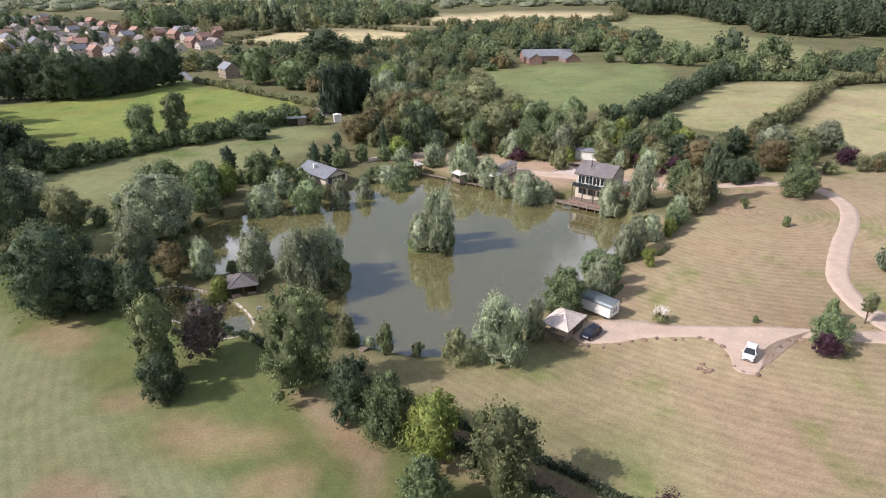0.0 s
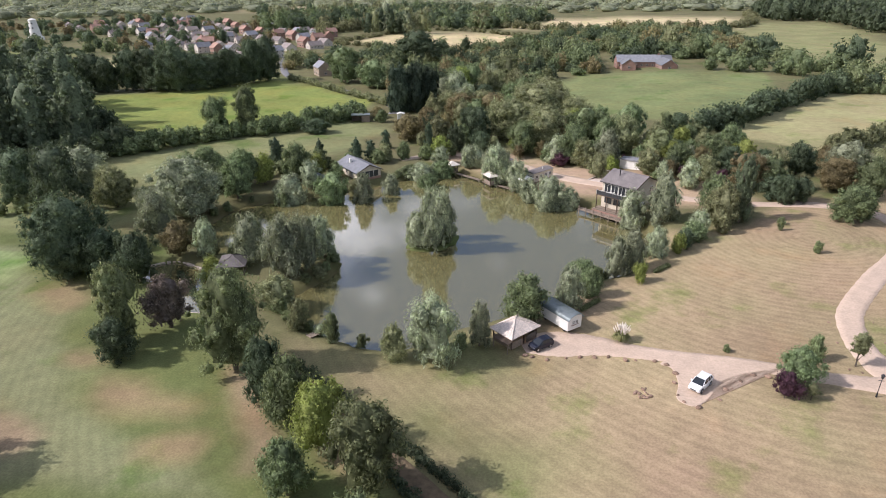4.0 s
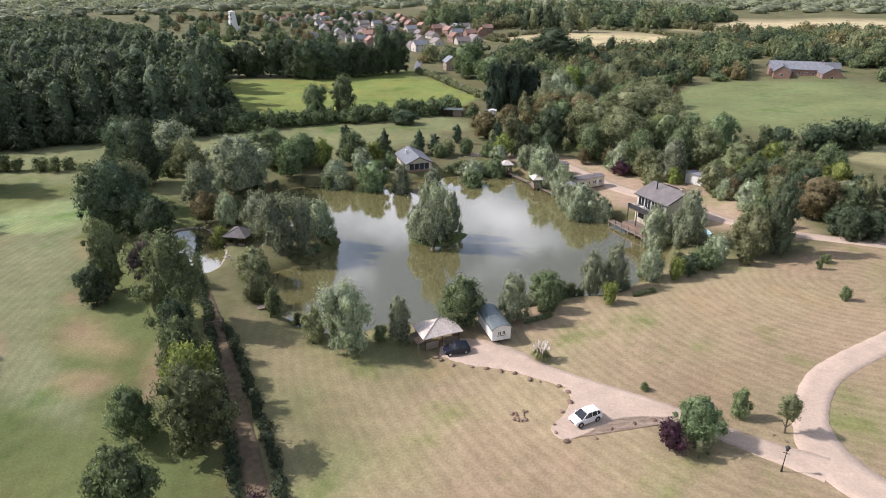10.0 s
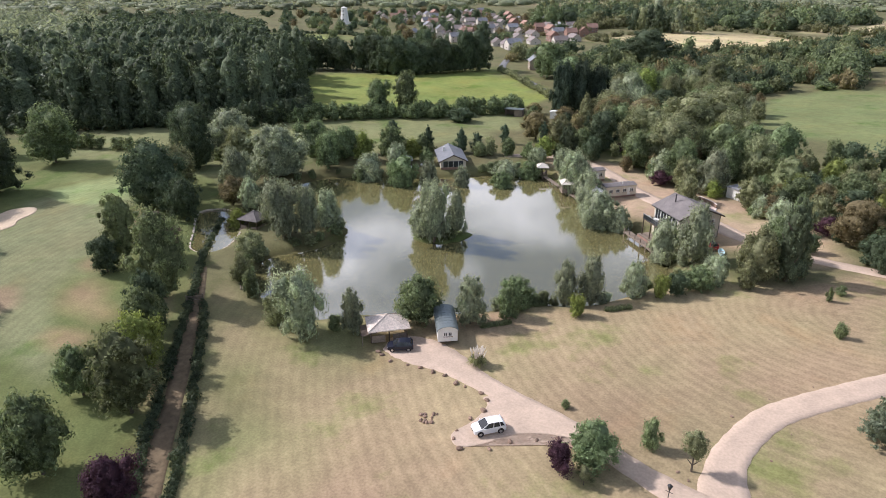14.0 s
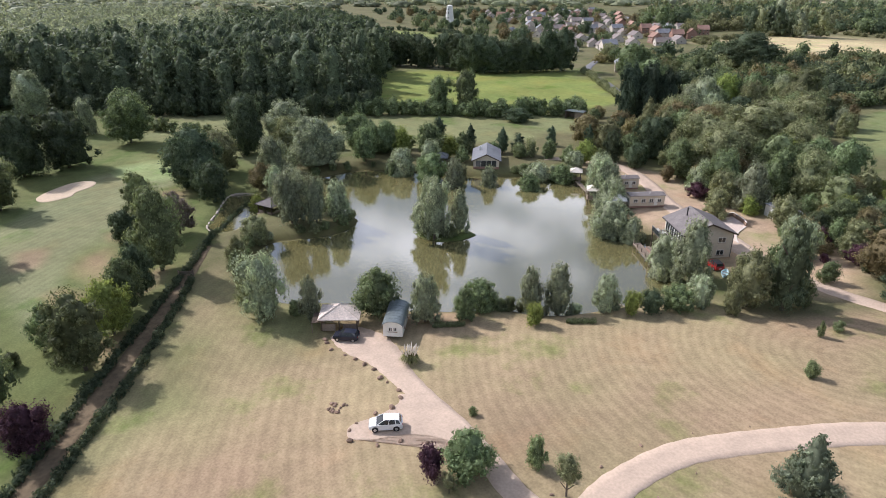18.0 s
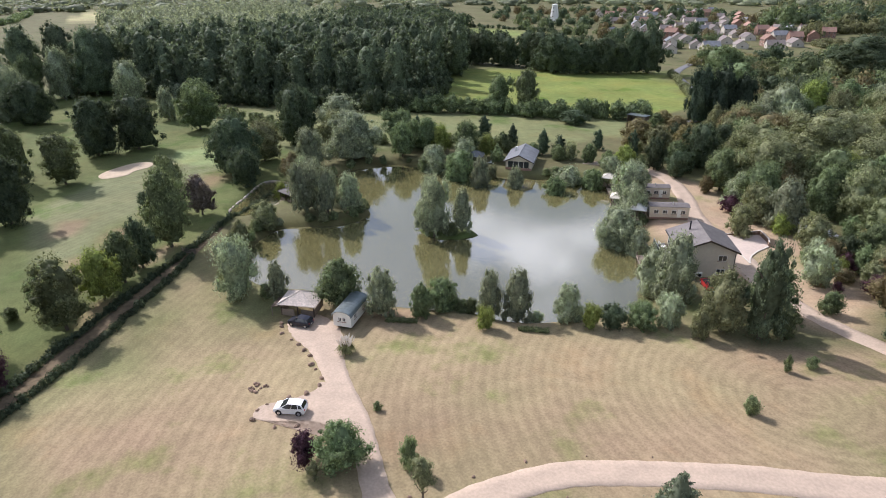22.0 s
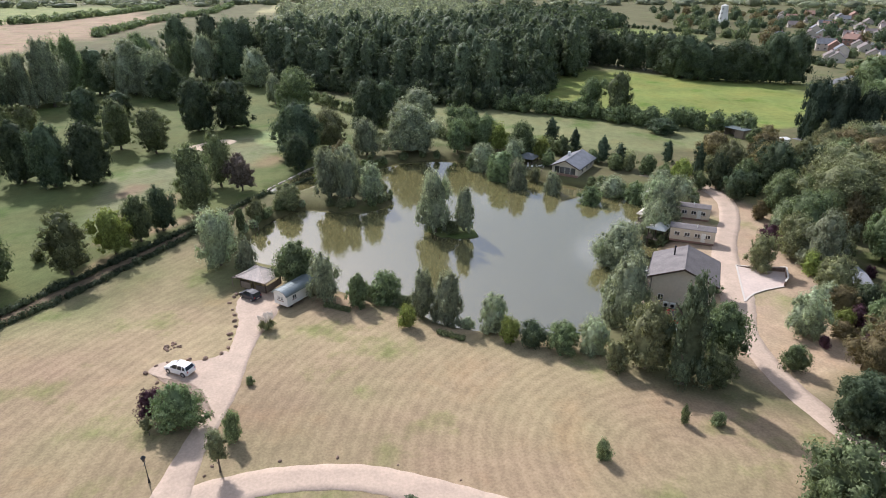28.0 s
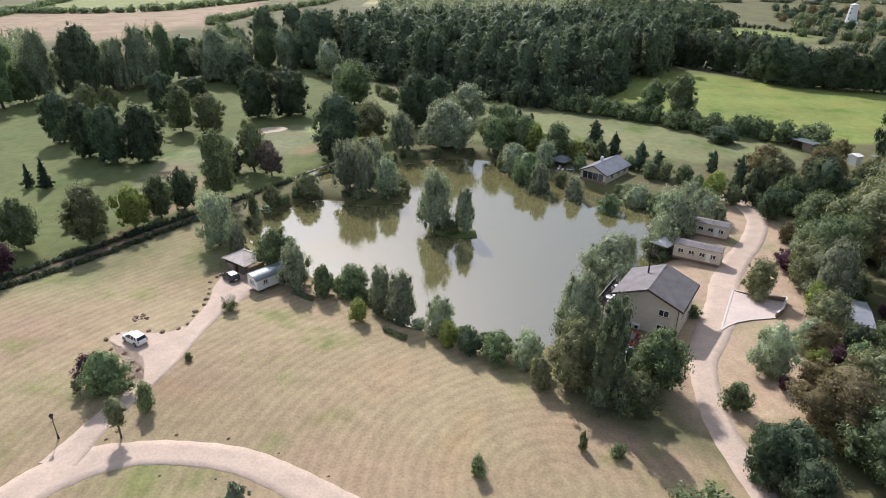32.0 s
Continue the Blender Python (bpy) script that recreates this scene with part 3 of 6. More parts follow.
def crown_arrays(seed, shape, lobes, leaves, leaf, core=0.72, hull=2, ball=1, aspect=1.0):
    """A crown one high and one wide: boughs spread over its outline, sprays of leaves on them, a dense heart behind."""
    rng = np.random.default_rng(seed)
    ph = rng.uniform(0, 6.28, 6)

    def swell(a, z):
        k = {"cone": 0.5, "column": 0.6, "tall": 1.0, "airy": 1.35}.get(shape, 1.1)
        return 1 - 0.16 * k + k * (0.12 * np.sin(2 * a + ph[0] + 3 * z) + 0.11 * np.sin(3 * a + ph[1] - 5 * z) + 0.09 * np.sin(5 * a + ph[2] + 9 * z) + 0.09 * np.sin(11 * z + ph[3] + 2 * a))
    # boughs by area over the outline, on a golden spiral
    zz = np.linspace(0, 1, 200)
    dens = envelope(shape, zz) + 0.06
    cum = np.cumsum(dens) / dens.sum()
    z = np.interp((np.arange(lobes) + rng.uniform(0, 1, lobes)) / lobes, cum, zz)
    a = np.arange(lobes) * 2.399963 + rng.normal(size=lobes) * 0.35
    girth = 2 * np.pi * dens.mean() * np.hypot(1.0, 0.4)
    r = np.sqrt(girth / lobes) * {"airy": 0.50, "cone": 0.46, "column": 0.5, "tall": 0.50}.get(shape, 0.54) * np.exp(rng.normal(size=lobes) * 0.36)
    if shape == "cone":
        r = r * (1.15 - 0.75 * z)
    rr = np.maximum(envelope(shape, z) * swell(a, z) - r * rng.uniform(-0.25, 1.5, lobes), 0.0)
    c = np.c_[np.cos(a) * rr, np.sin(a) * rr, r * 0.5 / aspect + z * (1 - r * 0.8 / aspect) + rng.normal(size=lobes) * 0.02]
    squash = np.array({"cone": (1.15, 1.15, 0.55), "willow": (0.9, 0.9, 1.2), "tall": (0.85, 0.85, 1.15)}.get(shape, (1.0, 1.0, 0.9))) * np.array((1, 1, 1 / aspect))
    # the heart: a lumpy body inside the boughs
    hv, hf = HULLS[hull]
    hz = 0.5 + hv[:, 2] * 0.46
    ha = np.arctan2(hv[:, 1], hv[:, 0])
    hr = envelope(shape, hz) * swell(ha, hz) * core * np.where(np.abs(hv[:, 2]) > 0.98, 0.0, 1.0) * rng.uniform(0.9, 1.08, len(hv))
    solid, faces, off = [np.c_[np.cos(ha) * hr, np.sin(ha) * hr, hz]], [hf], len(hv)
    bv, bf = HULLS[max(ball, 0)]
    for k in range(lobes if ball >= 0 else 0):
        solid.append(c[k] + bv * squash * r[k] * rng.uniform(0.4, 0.75, len(bv))[:, None])
        faces.append(bf + off)
        off += len(bv)
    cv, hf = np.concatenate(solid), np.concatenate(faces)
    # sprays of leaves on the outside of the boughs, thicker above than below
    n2 = int(leaves * 2.6)
    li = rng.choice(lobes, n2, p=(r ** 2) / (r ** 2).sum())
    d = rng.normal(size=(n2, 3)) + np.c_[np.cos(a[li]) * 0.55, np.sin(a[li]) * 0.55, np.full(n2, 0.25)]
    d /= np.linalg.norm(d, axis=1)[:, None]
    p = c[li] + d * squash * r[li][:, None] * (0.62 + 0.66 * rng.random(n2) ** 1.7)[:, None]
    buried = np.zeros(n2, bool)
    for k in range(lobes):
        buried |= (np.linalg.norm((p - c[k]) / squash, axis=1) < r[k] * 0.7) & (li != k)
    p, d = p[~buried][:leaves], d[~buried][:leaves]
    # the spread and the height come out at one
    mx = np.percentile(np.abs(p[:, :2]), 98.5) * 2.0
    tz = np.percentile(p[:, 2], 99.5)
    sc = np.array((1.0 / mx, 1.0 / mx, 0.99 / tz))
    p, cv = p * sc, cv * sc
    cv[:, 2] = np.maximum(cv[:, 2], 0.0)
    keep = p[:, 2] > -0.01
    p, d = p[keep], d[keep]
    n = len(p)
    nor = d + rng.normal(size=(n, 3)) * 0.5 + np.array((0, 0, 0.12))
    nor /= np.linalg.norm(nor, axis=1)[:, None]
    ref = np.tile(np.array((0.0, 0.0, 1.0)), (n, 1)) + rng.normal(size=(n, 3)) * 0.9
    u = np.cross(nor, ref)
    u /= np.linalg.norm(u, axis=1)[:, None] + 1e-9
    w = np.cross(nor, u)
    s = leaf * rng.uniform(0.45, 1.4, n)[:, None]
    flat = np.array((1, 1, 1 / aspect))
    la, lb = (0.46, 0.95) if shape == "willow" else (0.6, 0.74)
    bend = nor * s * rng.uniform(-0.3, 0.3, n)[:, None]
    tri = np.stack([p - w * s * lb * flat, p + (u * s * la + bend) * flat, p + (w * s * lb * 0.9 - u * s * la * 0.4) * flat], 1).reshape(-1, 3)
    return np.r_[tri, cv], np.arange(3 * n).reshape(-1, 3), hf + 3 * n


SHAPE = {"willow": "willow", "broad": "round", "oak": "round", "lime": "round", "olive": "round", "russet": "round", "purple": "round", "conifer": "cone", "birch": "airy",
         "cypress": "column", "poplar": "tall", "shrub": "round", "sapling": "airy", "copper": "airy", "leyland": "tall", "pine": "cone", "pampas": "willow"}
CLEAR = {"willow": 0.03, "broad": 0.06, "oak": 0.03, "lime": 0.08, "olive": 0.05, "russet": 0.08, "purple": 0.1, "conifer": 0.02, "birch": 0.07, "cypress": 0.02, "poplar": 0.03, "shrub": 0.0, "sapling": 0.35, "copper": 0.1, "leyland": 0.0, "pine": 0.0, "pampas": 0.0}
WORDS = {"willow": "silver-green willow with a broad plumed crown", "broad": "green broadleaf tree with a rounded crown", "oak": "dark green oak with a dense rounded crown",
         "lime": "yellow-green lime tree with a full crown", "olive": "tall grey-olive willow tree with a loose crown", "russet": "brownish green tree turning to autumn colour",
         "purple": "small purple-leaved plum tree", "conifer": "dark pointed evergreen conifer", "birch": "slender birch with a loose airy crown", "poplar": "tall poplar with an open uneven crown", "cypress": "dark slender upright evergreen tree",
         "shrub": "low rounded green shrub on the grass", "pine": "pale grey-green young pine beside the drive", "leyland": "broad dense dark evergreen cypress", "copper": "loose grey-mauve ornamental tree by the pond", "sapling": "thin young tree with sparse pale leaves", "pampas": "clump of pampas grass with white plumes"}
CROWNS = {}


def crown_mesh(kind, size, k):
    key = (kind, size, k)
    if key not in CROWNS:
        shape = SHAPE[kind]
        lobes, leaves, leaf = {0: (30, 1900, 0.050), 1: (60, 4600, 0.034), 2: (95, 8200, 0.0255)}[size]
        if shape == "airy":
            lobes, leaves = int(lobes * 0.85), int(leaves * 0.8)
        if shape == "cone":
            lobes, leaves = int(lobes * 1.3), int(leaves * 1.0)
        v, q, t = crown_arrays(hash_seed(kind, size, k), shape, lobes, leaves, leaf, hull=(1, 1, 2)[size], ball=0, aspect={"poplar": 1.6, "cypress": 1.7, "birch": 1.25, "willow": 1.15, "conifer": 1.4, "sapling": 1.5}.get(kind, 1.0))
        CROWNS[key] = raw_mesh("crown", v, np.r_[q, t], [LEAF[kind]])
    return CROWNS[key]


def hash_seed(kind, size, k):
    return sum(ord(ch) * (i + 3) for i, ch in enumerate(kind)) + size * 101 + k * 17


TRUNKS = {}


def trunk_mesh(k):
    """A tapered, slightly bent trunk with limbs, one high."""
    if k not in TRUNKS:
        rng = random.Random(k)
        bm = bmesh.new()
        p = Vector((0, 0, -0.03))
        if k == 9:
            tube(bm, (0, 0, -0.03), (0, 0, 0.76), 0.034, 0.006, 8)
        for i in range(4 if k != 9 else 0):
            q = p + Vector((rng.uniform(-0.02, 0.02), rng.uniform(-0.02, 0.02), 0.19))
            tube(bm, p, q, 0.034 - i * 0.007, 0.027 - i * 0.007, 7)
            if i:
                a = rng.uniform(0, 6.28)
                for s in range(2):
                    e = p + Vector((math.cos(a + s * 2.6) * 0.2, math.sin(a + s * 2.6) * 0.2, 0.2))
                    tube(bm, p, e, 0.016, 0.006, 5)
            p = q
        me = bpy.data.meshes.new("trunk")
        bm.to_mesh(me)
        bm.free()
        me.materials.append(BARK)
        TRUNKS[k] = me
    return TRUNKS[k]


TREES = 0


def tree(kind, x, y, h, w, group=""):
    global TREES
    TREES += 1
    rng = random.Random(TREES * 7 + int(x * 10))
    name = {"shrub": "shrub", "pampas": "pampas_grass", "purple": "plum_tree", "conifer": "conifer", "leyland": "cypress_tree", "pine": "pine_tree", "willow": "willow_tree", "oak": "oak_tree", "birch": "birch_tree", "cypress": "evergreen_tree", "poplar": "poplar_tree"}.get(kind, "tree")
    e = empty(name, pose(x, y, gz(x, y) - 0.05, 0, 0, rng.uniform(0, 360)), WORDS[kind], "shrub" if kind in ("shrub",) else "grass" if kind == "pampas" else "tree", group)
    size = 0 if max(w, h * 0.6) < 4.2 else 1 if max(w, h * 0.6) < 9 else 2
    w *= {"oak": 1.03, "willow": 0.93, "poplar": 1.05}.get(kind, 0.98)
    h *= 1.07 if kind in ("oak", "birch", "poplar") and h > 10 else 1.0
    cl = CLEAR[kind] if h > 7 or kind in ("sapling", "purple") else 0.0
    cr = share("crown", crown_mesh(kind, size, rng.randrange(3)), e, Matrix.Translation((0, 0, h * cl)) @ Matrix.Diagonal((w * 1.02, w * 1.02, h * (1 - cl) * 1.02, 1)))
    if kind not in ("shrub", "pampas"):
        t = max(h * 0.7, w * 0.5)
        share("trunk", trunk_mesh(9 if kind == "conifer" else rng.randrange(4)), e, Matrix.Diagonal((t, t, h * 0.75 / 0.76, 1)))
    return e


# ---- far woods, hedges and scrub: joined, nobody could count them ----
def mass(name, spots, kind, label, category, template=None, seed=0, shape=""):
    """One mesh of many trees; a spot is x, y, height, width."""
    lobes, leaves, leaf = template or (9, 110, 0.17)
    rng = random.Random(seed)
    vs, quads, tris, off = [], [], [], 0
    tall = max(0.5, float(np.mean([q[2] / q[3] for q in spots])))
    forms = [crown_arrays(seed * 31 + k, shape or SHAPE[kind], lobes, leaves, leaf, 0.62 if leaves > 400 else 0.84, 1, 0 if leaves > 400 else -1, tall) for k in range(4)]
    for x, y, h, w in spots:
        v, q, t = forms[rng.randrange(4)]
        a = rng.uniform(0, 6.28)
        ca, sa = math.cos(a) * w, math.sin(a) * w
        vs.append(np.c_[v[:, 0] * ca - v[:, 1] * sa + x, v[:, 0] * sa + v[:, 1] * ca + y, v[:, 2] * h + gz(x, y) - 0.1])
        quads.append(q + off)
        tris.append(t + off)
        off += len(v)
    me = raw_mesh(name, np.concatenate(vs), np.concatenate(quads + tris), [LEAF[kind]])
    return tagged(new(name, me), label, category, kind="stuff")


def along(points, step, h, w, seed=0, jitter=0.8):
    rng = random.Random(seed)
    p = smooth_loop(points, 10, closed=False)
    d = np.r_[0, np.cumsum(np.linalg.norm(np.diff(p, axis=0), axis=1))]
    out = []
    for s in np.arange(0, d[-1], step):
        out.append((np.interp(s, d, p[:, 0]) + rng.uniform(-jitter, jitter), np.interp(s, d, p[:, 1]) + rng.uniform(-jitter, jitter), h * rng.uniform(0.7, 1.25), w * rng.uniform(0.8, 1.25)))
    return out


def filled(poly, step, h, w, seed=0):
    rng = random.Random(seed)
    p = np.array(poly, float)
    out = []
    for x in np.arange(p[:, 0].min(), p[:, 0].max(), step):
        for y in np.arange(p[:, 1].min(), p[:, 1].max(), step):
            a, b = x + rng.uniform(-0.45, 0.45) * step, y + rng.uniform(-0.45, 0.45) * step
            if bool(inside(poly, np.array(a), np.array(b))):
                out.append((a, b, h * rng.uniform(0.72, 1.2), w * rng.uniform(0.8, 1.25)))
    return out


# ---- single trees ----
tree("oak", -12.9, 64.0, 10.0, 5.7)
tree("broad", -7.7, 60.7, 10.0, 6.6)
tree("lime", -2.2, 57.2, 9.8, 7.2)
tree("birch", 5.8, 51.8, 11.6, 8.6)
tree("broad", -2.8, 49.2, 7.8, 5.7)
tree("broad", 8.8, 40.3, 10.9, 7.6)
tree("birch", -21.0, 69.9, 15.6, 9.4)
tree("birch", -41.8, 72.6, 13.4, 7.0)
tree("oak", -39.4, 67.8, 7.2, 6.0)
tree("purple", 20.6, 43.3, 7.4, 5.6)
tree("shrub", -1.4, 43.7, 2.6, 3.4)
tree("copper", -37.3, 78.2, 9.6, 7.5)
tree("oak", -68.0, 92.0, 15.0, 13.2)
tree("oak", -109.8, 123.3, 13.6, 11.0)
tree("oak", -90.4, 115.3, 17.4, 12.4)
tree("oak", -61.0, 92.6, 10.0, 8.3)
tree("oak", -53.6, 91.9, 10.0, 7.4)
tree("willow", -64.7, 125.6, 14.6, 16.6)
tree("willow", -63.9, 112.3, 11.4, 8.4)
tree("olive", -86.5, 127.0, 11.0, 9.3)
tree("russet", -53.5, 104.0, 7.6, 6.9)
tree("willow", -47.4, 105.2, 8.3, 5.1)
tree("lime", -42.3, 98.1, 5.2, 4.5)
tree("willow", -37.2, 104.8, 10.2, 7.6)
tree("willow", -27.8, 100.0, 12.6, 8.6)
tree("willow", -24.7, 104.6, 11.0, 5.6)
tree("willow", -24.4, 109.8, 9.2, 6.6)
tree("olive", -24.1, 89.8, 6.2, 7.2)
tree("olive", -16.9, 83.1, 5.6, 4.3)
tree("shrub", -10.1, 80.3, 5.6, 3.5)
tree("willow", 7.3, 78.1, 11.2, 8.0)
tree("olive", 0.9, 77.9, 5.7, 5.0)
tree("willow", 13.0, 83.6, 7.8, 4.0)
tree("shrub", 10.4, 82.0, 3.0, 3.0)
tree("broad", 19.4, 92.4, 8.6, 7.8)
tree("willow", 26.1, 97.0, 8.6, 5.7)
tree("broad", 29.7, 102.4, 5.9, 4.2)
tree("broad", 28.1, 107.1, 6.0, 6.1)
tree("shrub", 31.3, 110.7, 2.8, 3.0)
tree("willow", 34.4, 112.3, 8.8, 4.5)
tree("willow", 37.5, 115.7, 9.5, 5.5)
tree("lime", 38.6, 109.3, 4.0, 3.0)
tree("willow", 42.4, 121.6, 6.7, 5.2)
tree("lime", 46.5, 122.6, 4.4, 3.1)
tree("oak", 48.4, 125.6, 4.3, 4.0)
tree("broad", 50.4, 129.4, 4.6, 4.9)
tree("willow", 52.2, 133.4, 5.7, 4.8)
tree("olive", 57.0, 134.2, 4.8, 3.1)
tree("olive", 57.2, 138.4, 10.2, 7.6)
tree("poplar", 61.5, 141.2, 14.6, 5.0)
tree("willow", 3.2, 170.7, 12.4, 7.6)
tree("broad", 57.6, 149.0, 8.8, 7.2)
tree("shrub", 62.4, 145.2, 5.0, 4.6)
tree("willow", 38.6, 143.6, 10.4, 6.8)
tree("willow", 45.4, 141.6, 11.6, 7.4)
tree("willow", 19.2, 153.4, 10.0, 9.0)
tree("willow", 9.4, 166.4, 10.0, 7.2)
tree("willow", 24.4, 153.8, 7.4, 6.2)
tree("willow", 14.0, 158.0, 8.0, 5.5)
tree("willow", -3.2, 121.6, 14.2, 7.4)
tree("willow", -2.0, 127.8, 10.0, 5.0)
tree("willow", -6.8, 121.4, 8.4, 6.8)
tree("oak", -55.5, 21.3, 15.5, 9.5)
tree("oak", -50.1, 30.7, 15.5, 10.0)
tree("oak", -52.0, 39.3, 15.0, 10.8)
tree("oak", -117.7, 19.0, 13.7, 11.2)
tree("oak", -136.9, 24.8, 9.6, 9.8)
tree("birch", -85.6, 37.6, 14.6, 10.4)
tree("birch", -78.9, 49.3, 13.0, 10.8)
tree("oak", -107.0, 57.5, 16.6, 13.0)
tree("oak", -109.4, 68.9, 16.0, 14.3)
tree("oak", -167.0, 36.8, 15.4, 14.4)
tree("broad", -128.7, 90.5, 17.6, 16.6)
tree("willow", -151.1, 81.8, 12.6, 7.6)
tree("olive", -76.0, 101.5, 12.4, 12.6)
tree("willow", -161.9, -16.4, 22.0, 9.0)
tree("willow", -164.3, -7.5, 27.0, 15.5)
tree("poplar", -149.5, -25.1, 27.0, 12.5)
tree("willow", -185.1, 19.0, 24.0, 20.0)
tree("willow", -179.0, 30.0, 20.0, 13.0)
tree("poplar", -231.7, 31.4, 29.0, 16.0)
tree("poplar", -241.5, 45.5, 29.0, 16.0)
tree("poplar", -222.0, 58.0, 28.0, 16.0)
tree("birch", -108.2, -4.9, 12.1, 8.1)
tree("birch", -109.5, 3.2, 10.6, 7.5)
tree("oak", -72.1, 5.2, 14.8, 10.0)
tree("conifer", -29.5, 19.1, 6.0, 3.2)
tree("conifer", -28.0, 24.2, 7.8, 4.0)
tree("broad", -104.4, 202.3, 14.0, 10.9)
tree("birch", -95.3, 209.3, 16.0, 10.0)
tree("leyland", -50.0, 255.5, 20.5, 11.0)
tree("leyland", -44.5, 259.0, 21.0, 12.0)
tree("leyland", -39.5, 263.5, 18.5, 10.5)
tree("willow", 4.5, 170.9, 9.8, 8.8)
tree("willow", -15.5, 182.6, 5.6, 6.0)
tree("willow", -29.0, 148.6, 9.6, 6.1)
tree("broad", -36.5, 146.1, 9.6, 9.1)
tree("willow", -23.7, 156.2, 7.3, 5.4)
tree("broad", -14.9, 163.1, 5.8, 6.4)
tree("willow", -18.6, 170.3, 6.6, 8.5)
tree("broad", -12.9, 173.8, 6.7, 6.6)
tree("olive", 31.1, 175.0, 7.1, 5.9)
tree("broad", 61.9, 157.0, 4.0, 3.6)
tree("oak", 73.9, 154.3, 7.0, 4.9)
tree("oak", 77.9, 156.4, 5.9, 5.2)
tree("purple", 20.1, 186.3, 4.2, 5.8)
tree("willow", 28.4, 185.7, 6.3, 5.4)
tree("shrub", 68.9, 136.8, 2.7, 1.2)
tree("shrub", 72.4, 125.0, 2.7, 2.1)
tree("shrub", 49.3, 86.9, 1.3, 1.2)
tree("sapling", 65.7, 85.2, 5.5, 2.7)
tree("willow", -102.0, 134.1, 12.7, 14.8)
tree("willow", -47.5, 144.1, 9.0, 9.6)
tree("broad", -70.9, 144.6, 12.1, 12.1)
tree("broad", -63.9, 149.8, 10.4, 10.4)
tree("willow", -45.5, 152.6, 7.6, 6.6)
tree("olive", 14.7, 205.7, 15.1, 16.9)
tree("shrub", 70.0, 140.5, 1.8, 1.9)
tree("willow", -4.6, 181.4, 6.3, 6.5)
tree("oak", 72.7, 158.0, 5.7, 7.2)
tree("broad", 84.2, 143.6, 8.4, 8.0)
tree("broad", 87.5, 147.0, 7.0, 6.5)
tree("olive", 9.4, 235.9, 16.9, 23.1)
tree("olive", 2.2, 219.2, 14.0, 14.8)
tree("russet", -19.5, 240.6, 11.8, 14.7)
tree("russet", -8.4, 237.7, 12.5, 13.2)
tree("olive", 21.8, 234.8, 12.7, 14.8)
tree("willow", -194.5, 90.2, 7.2, 9.5)
tree("broad", -102.2, 328.1, 18.4, 21.4)
tree("broad", -82.0, 314.8, 13.7, 16.0)
tree("oak", -83.6, 412.7, 19.8, 33.8)
tree("broad", -84.0, 368.3, 13.3, 13.2)
tree("oak", -17.5, 278.1, 9.6, 14.7)
tree("russet", 50.2, 174.4, 5.1, 5.3)
tree("broad", 56.7, 79.8, 5.8, 6.0)
tree("purple", 54.5, 76.4, 4.2, 3.5)
tree("sapling", 57.6, 76.4, 2.6, 2.0)
tree("pine", 81.0, 103.2, 7.6, 6.2)
tree("shrub", 60.7, 86.1, 4.3, 2.4)
tree("shrub", 37.9, 161.6, 2.0, 2.7)
tree("cypress", -51.7, 173.9, 7.9, 4.5)
tree("cypress", -41.4, 178.3, 7.9, 5.0)
tree("cypress", -38.1, 182.0, 6.3, 4.0)
tree("cypress", -37.7, 196.9, 6.4, 3.6)
tree("cypress", -22.8, 196.9, 9.5, 3.7)
tree("cypress", -65.0, 171.6, 8.4, 5.3)
tree("cypress", -77.1, 149.5, 9.0, 4.5)
tree("cypress", -79.4, 153.9, 7.8, 3.7)
tree("olive", -33.0, 182.5, 5.8, 4.1)
tree("broad", -28.3, 185.4, 5.7, 4.5)
tree("lime", -17.2, 188.6, 7.5, 5.9)
tree("shrub", -34.6, 178.7, 4.7, 4.6)
tree("shrub", -21.3, 186.2, 5.3, 4.7)
tree("broad", -42.9, 175.8, 3.7, 4.1)
tree("broad", -60.2, 139.7, 10.9, 7.7)
tree("lime", -58.8, 151.8, 9.4, 6.4)
tree("broad", -51.4, 157.1, 11.0, 8.0)
tree("lime", -47.4, 161.7, 7.2, 5.4)
tree("broad", -50.0, 169.4, 6.3, 5.0)
tree("shrub", -48.0, 140.7, 5.4, 4.1)
tree("olive", -33.5, 154.8, 5.0, 3.8)
tree("shrub", -47.7, 170.6, 3.7, 3.7)
tree("shrub", -41.6, 161.8, 5.1, 4.3)
tree("oak", -13.8, 196.6, 9.4, 5.8)
tree("russet", -33.2, 208.6, 9.3, 10.5)
tree("oak", -5.1, 195.8, 7.5, 5.9)
tree("broad", -14.3, 192.0, 4.8, 4.1)
tree("oak", -70.0, 213.4, 5.3, 9.8)
tree("russet", -56.0, 243.4, 4.6, 6.7)
tree("broad", -51.9, 235.7, 5.1, 5.2)
tree("willow", 1.5, 173.2, 8.6, 7.4)
tree("willow", -6.8, 180.7, 7.5, 4.9)
tree("broad", -14.1, 174.6, 6.0, 5.1)
tree("shrub", -5.0, 184.9, 3.0, 3.9)
tree("shrub", -12.8, 178.3, 2.6, 3.7)
tree("poplar", -227.7, 62.7, 27.0, 16.4)
tree("willow", -196.1, 71.0, 17.9, 15.1)
tree("lime", 35.0, 183.0, 4.6, 4.4)
tree("purple", 48.5, 179.6, 4.4, 4.6)
tree("russet", 32.0, 188.5, 4.0, 4.6)
tree("broad", 26.0, 192.0, 6.8, 5.8)
tree("shrub", 46.5, 174.0, 2.2, 2.8)
tree("oak", 51.5, 178.0, 5.6, 4.8)
tree("purple", 54.0, 174.0, 3.6, 3.8)
